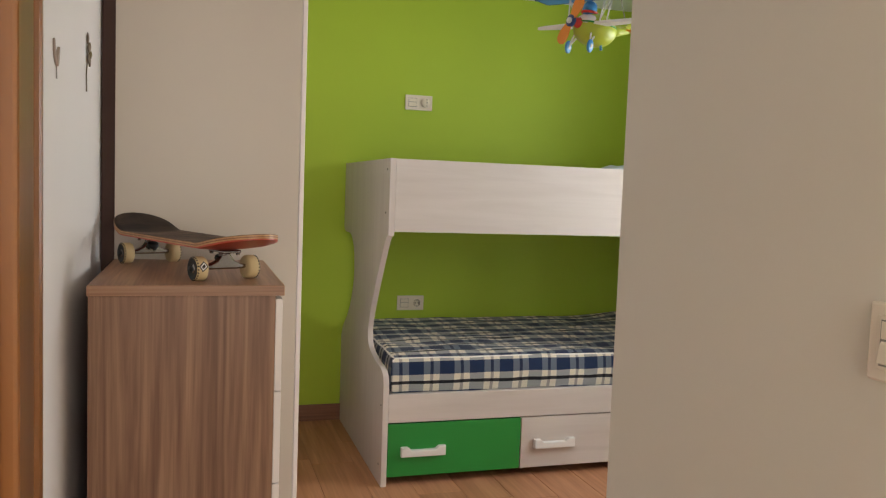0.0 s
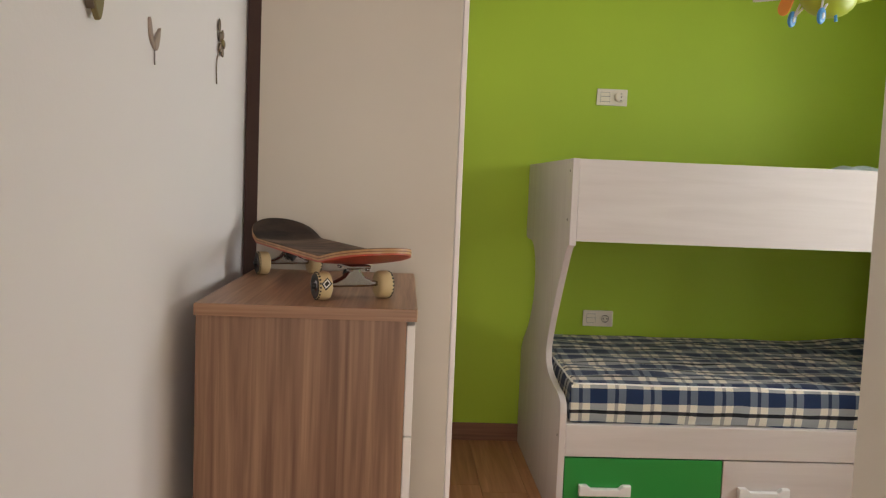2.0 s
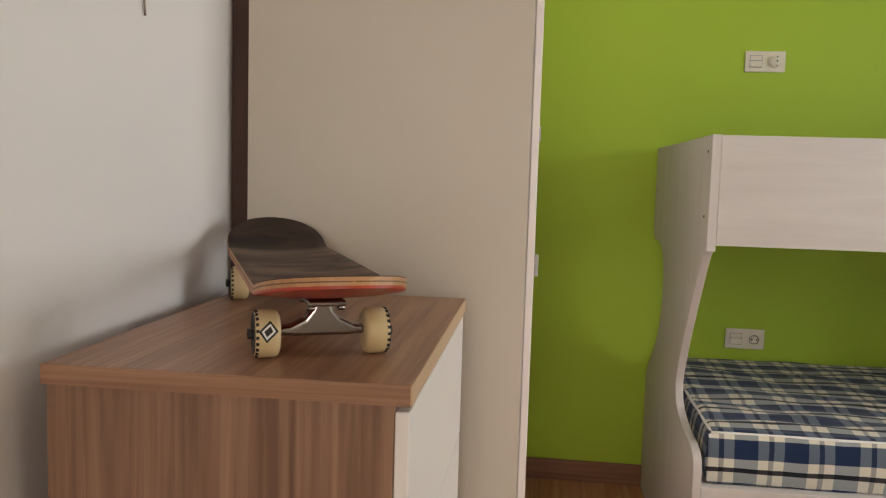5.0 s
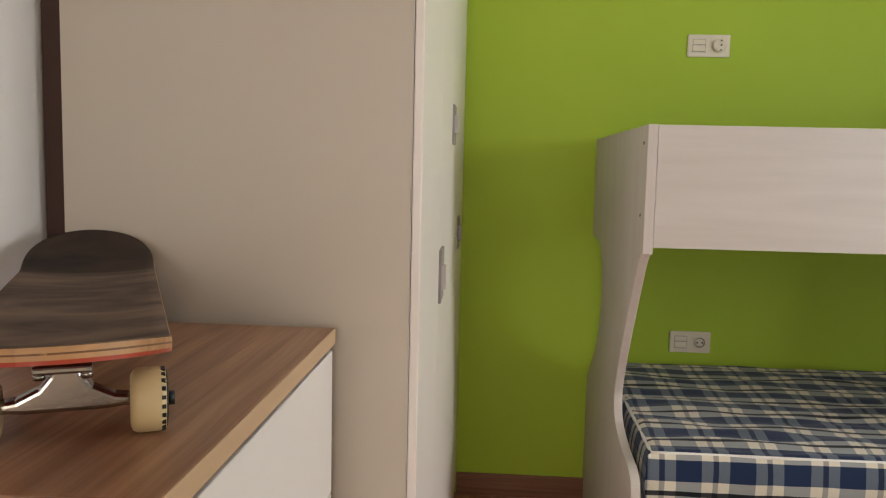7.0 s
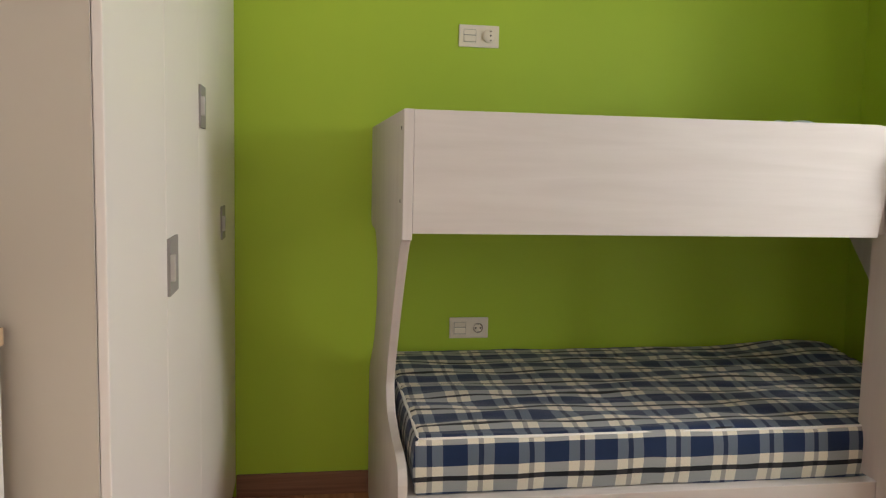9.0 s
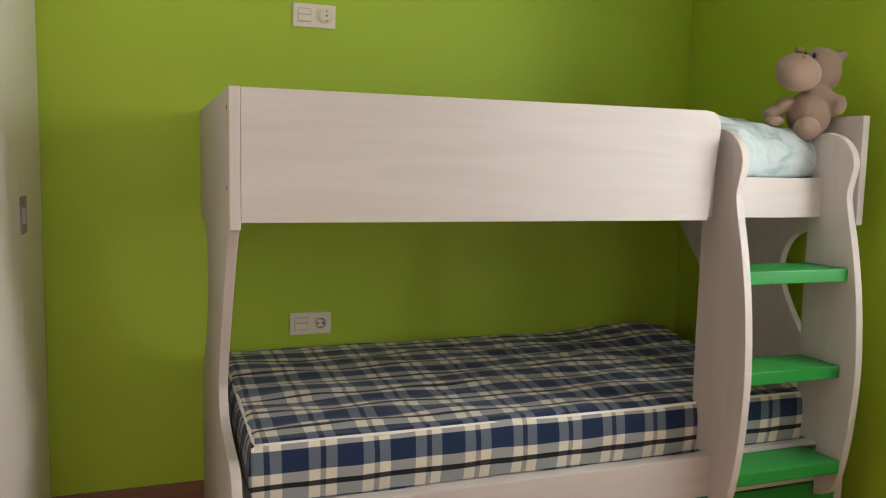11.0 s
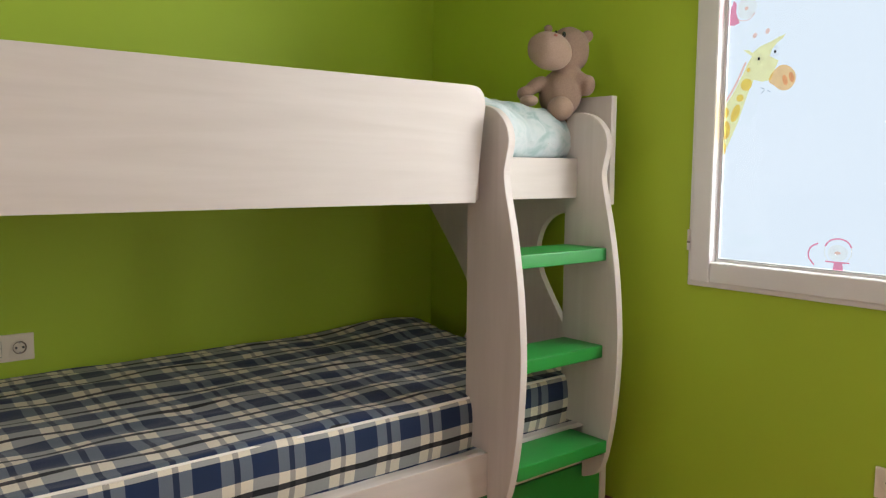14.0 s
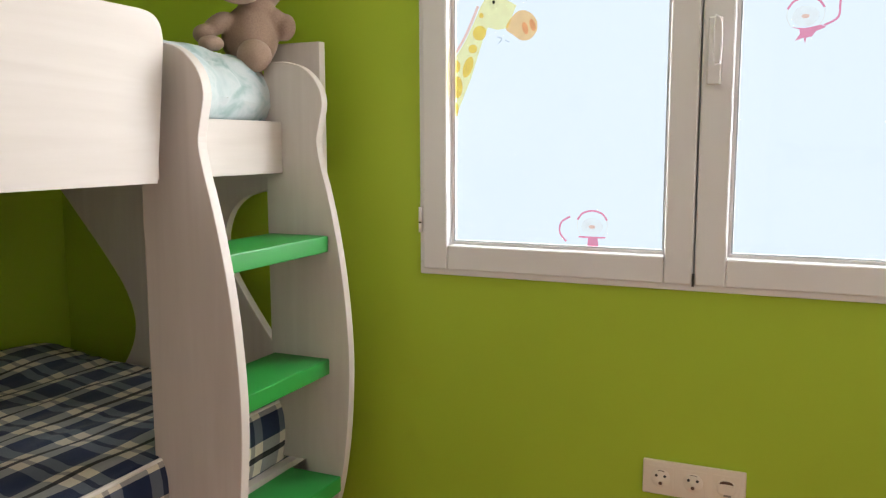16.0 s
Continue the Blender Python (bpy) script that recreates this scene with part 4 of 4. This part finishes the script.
# ---- aeroplane ceiling lamp ----
def lamp():
    a = thing("ceiling_lamp", "colourful toy biplane ceiling lamp hanging on wires", "lamp")
    c = Vector((0.200, -1.795, 1.836))
    nose = Vector((-0.96, -0.27, 0.08)).normalized()
    span = Vector((0.27, -0.96, -0.09)).normalized()
    up = nose.cross(span).normalized()
    if up.z < 0:
        up = -up
    m = Matrix.Translation(c) @ Matrix((nose, span, up)).transposed().to_4x4() @ Matrix.Scale(0.82, 4)

    def put(name, bm, mat, parent=a, label=""):
        bm.transform(m)
        bmesh.ops.recalc_face_normals(bm, faces=bm.faces)
        return part(name, bm, mat, parent, label)
    body = put("fuselage", ball((-0.015, 0, -0.006), (0.098, 0.078, 0.068)), LIME, a, "lime green round fuselage")
    put("belly_stripe", tube([(0.062 * math.cos(t) * 1.52 - 0.012, 0.0755 * math.sin(t), 0.012) for t in (2 * math.pi * k / 28 for k in range(28))], 0.004, 6, True), GREEN_BOARD, body)
    put("cowling", lathe([(0.0, 0.050), (0.027, 0.056), (0.021, 0.085), (0.016, 0.104), (0.012, 0.112), (0.0, 0.114)], pose(0, 0, 0.004, 0, 90)), LAMP_RED, a)
    put("nose_ring", lathe([(0.0, 0.112), (0.024, 0.112), (0.024, 0.124), (0.0, 0.124)], pose(0, 0, 0.004, 0, 90)), NAVY, a)
    put("cowl_lip", lathe([(0.034, 0.054), (0.0395, 0.056), (0.0365, 0.064), (0.0325, 0.064)], pose(0, 0, 0.004, 0, 90)), LAMP_WHITE, a)
    put("canopy", ball((0.022, 0.010, 0.014), (0.058, 0.050, 0.034)), LAMP_WHITE, a)
    hub = put("hub", lathe([(0.0, 0.124), (0.012, 0.124), (0.011, 0.133), (0.0, 0.136)], pose(0, 0, 0.004, 0, 90)), LAMP_WHITE, a)
    for s in (1, -1):
        ang = radians(62)
        pts = []
        for r, w in ((0.014, 0.012), (0.040, 0.024), (0.070, 0.030), (0.090, 0.024), (0.100, 0.010)):
            pts.append((r, w))
        loop = [(r, w) for r, w in pts] + [(r, -w) for r, w in reversed(pts)]
        loop = spline(loop, 3, True)
        out = [(s * (r * math.cos(ang) - w * math.sin(ang)), 0.004 + s * (r * math.sin(ang) + w * math.cos(ang))) for r, w in loop]
        put("propeller_blade", plate(out, 0.118, 0.123, "x", 0.001), ORANGE, a, "orange propeller blade")
    put("cabin", ball((0.030, 0, 0.068), (0.030, 0.030, 0.036)), BLUE, a)
    put("cabin_band", tube([(0.030 + 0.029 * math.cos(t), 0.029 * math.sin(t), 0.056) for t in (2 * math.pi * k / 24 for k in range(24))], 0.006, 6, True), LAMP_RED, a)

    def wing(z, half, chord, x, mat, rim, blunt):
        o = spline([(x + chord / 2, -half * blunt), (x + chord * 0.30, -half * 0.97), (x - chord * 0.1, -half), (x - chord / 2, -half * blunt), (x - chord / 2, half * blunt), (x - chord * 0.1, half), (x + chord * 0.30, half * 0.97), (x + chord / 2, half * blunt)], 4, True)
        w = put("wing", plate(o, z - 0.006, z + 0.006, "z", 0.004), mat, a)
        if rim:
            put("wing_rim", tube([(p[0], p[1], z) for p in o], 0.007, 6, True), rim, w)
        return w
    wing(0.010, 0.310, 0.056, 0.020, LAMP_WHITE, None, 0.45)
    wing(0.125, 0.310, 0.090, 0.035, BLUE, NAVY, 0.85)
    for s in (-1, 1):
        for y in (0.075, 0.115):
            put("strut", tube([(0.035, s * y, 0.014), (0.035, s * (y + 0.012), 0.122)], 0.0035, 6), LAMP_WHITE, a)
        put("strut", tube([(0.035, s * 0.075, 0.020), (0.035, s * 0.125, 0.118)], 0.0025, 6), LAMP_WHITE, a)
        put("leg", tube([(0.045, s * 0.048, -0.028), (0.055, s * 0.062, -0.083)], 0.004, 6), LAMP_WHITE, a)
        put("leg", tube([(0.020, s * 0.048, -0.028), (0.055, s * 0.062, -0.083)], 0.004, 6), LAMP_WHITE, a)
        wh = put("wheel", lathe([(0, -0.006), (0.022, -0.006), (0.026, -0.003), (0.026, 0.003), (0.022, 0.006), (0, 0.006)], pose(0.055, s * 0.066, -0.086, 0, 0, 27) @ pose(0, 0, 0, 90)), BLUE, a, "blue plastic wheel")
        put("wheel_cap", lathe([(0, -0.008), (0.010, -0.008), (0.010, 0.008), (0, 0.008)], pose(0.055, s * 0.066, -0.086, 0, 0, 27) @ pose(0, 0, 0, 90)), LAMP_WHITE, wh)
    put("tail_boom", tube([(-0.085, 0, 0.005), (-0.200, 0, 0.030)], 0.030, 12, r2=0.012), LIME, a)
    put("tailplane", plate([(-0.19, -0.07), (-0.22, -0.07), (-0.225, 0.07), (-0.19, 0.07), (-0.17, 0.0)], 0.026, 0.032, "z", 0.002), ORANGE, a)
    put("fin", plate([(-0.218, 0.030), (-0.220, 0.062), (-0.205, 0.066), (-0.165, 0.035)], -0.003, 0.003, "y", 0.001), LIME, a)
    put("tail_skid", tube([(-0.03, 0.03, -0.055), (-0.035, 0.035, -0.085)], 0.006, 6), BLUE, a)
    rose = part("ceiling_rose", lathe([(0, 0), (0.05, 0), (0.055, 0.012), (0.05, 0.026), (0, 0.026)], pose(c.x, c.y, HC - 0.0265)), LAMP_WHITE, a)
    for s in (-1, 1):
        q = m @ Vector((0.035, s * 0.10, 0.128))
        part("wire", tube([tuple(q), (c.x + s * 0.03, c.y, HC - 0.02)], 0.0016, 5), GREY_METAL, a)
    q = m @ Vector((-0.19, 0, 0.04))
    part("wire", tube([tuple(q), (c.x, c.y + 0.02, HC - 0.02)], 0.0016, 5), GREY_METAL, a)


lamp()


# ---- wall ornaments ----
def ornaments():
    w = XL
    rosy = paint("rosy_bronze", (0.34, 0.26, 0.22), 0.5, 0.2, 60, 0.3, 0.3)
    bird = thing("wall_ornament", "olive and bronze long bird ornament on white wall", "ornament")
    o = spline([(-2.932, 1.466), (-2.952, 1.490), (-2.956, 1.518), (-2.972, 1.548), (-2.970, 1.616), (-2.944, 1.680), (-2.912, 1.680), (-2.886, 1.616), (-2.891, 1.558), (-2.915, 1.516), (-2.919, 1.486)], 4, True)
    part("body", plate(o, w + 0.006, w + 0.014, "x", 0.002), DECOR_OLIVE, bird)
    part("wing", plate(spline([(-2.944, 1.477), (-2.960, 1.502), (-2.977, 1.548), (-2.975, 1.616), (-2.965, 1.616), (-2.961, 1.554), (-2.950, 1.517)], 3, True), w + 0.001, w + 0.012, "x", 0.001), DECOR_DARK, bird)
    part("pin", tube([(w - 0.002, -2.922, 1.572), (w + 0.007, -2.922, 1.572)], 0.004, 6), DECOR_DARK, bird)
    tulip = thing("wall_ornament", "small bronze tulip ornament on white wall", "ornament")
    part("petal", plate(spline([(-2.676, 1.470), (-2.700, 1.484), (-2.706, 1.512), (-2.699, 1.514), (-2.686, 1.488)], 3, True), w, w + 0.004, "x", 0.001), rosy, tulip)
    part("petal", plate(spline([(-2.676, 1.470), (-2.682, 1.484), (-2.660, 1.504), (-2.653, 1.506), (-2.662, 1.478)], 3, True), w, w + 0.005, "x", 0.001), rosy, tulip)
    part("stem", tube([(w + 0.002, -2.677, 1.474), (w + 0.002, -2.675, 1.448)], 0.0014, 6), GREY_METAL, tulip)
    fl = thing("wall_ornament", "bronze flower ornament with a long stem on white wall", "ornament")
    for k in range(5):
        part("petal", ball((w + 0.005, -2.234 + 0.017 * math.cos(k * 1.257), 1.557 + 0.019 * math.sin(k * 1.257)), (0.003, 0.011, 0.0095), (k * 72, 0, 0), None, 12, 8), DECOR_DARK, fl)
    part("leaf", ball((w + 0.004, -2.254, 1.590), (0.003, 0.008, 0.014), (0, 0, 0), None, 12, 8), DECOR_DARK, fl)
    part("centre", ball((w + 0.007, -2.234, 1.557), (0.004, 0.008, 0.008), (0, 0, 0), None, 12, 8), DECOR_OLIVE, fl)
    part("stem", tube(spline([(w + 0.003, -2.246, 1.545), (w + 0.003, -2.270, 1.510), (w + 0.003, -2.266, 1.468)], 5), 0.0016, 6), DECOR_DARK, fl)


ornaments()


# ---- floor boards, last ----
def boards():
    wide, gap = 0.192, 0.0015
    meshes = {}
    rng = random.Random(4)
    x = XL + 0.001
    while x < XR - 0.01:
        x1 = min(x + wide, XR)
        y = -5.6 + rng.random() * 0.9
        lo = -6.5
        while lo < -0.002:
            hi = min(y, -0.002)
            if x > -0.25:
                lo = max(lo, YI - 0.10)   # none beyond the south wall
            if hi - lo > 0.03:
                key = (round(x1 - x, 4), round(hi - lo, 4))
                if key not in meshes:
                    bm = box(0, x1 - x - gap, 0, hi - lo - gap, -0.011, 0.0, 0.0012, 1)
                    me = bpy.data.meshes.new("plank")
                    bm.to_mesh(me)
                    bm.free()
                    me.materials.append(OAK)
                    meshes[key] = me
                ob = new("plank", meshes[key])
                ob.location = (x, lo, 0)
                ob.parent = floor
            lo = hi
            y = hi + 1.21
            if lo >= -0.003:
                break
        x = x1


boards()
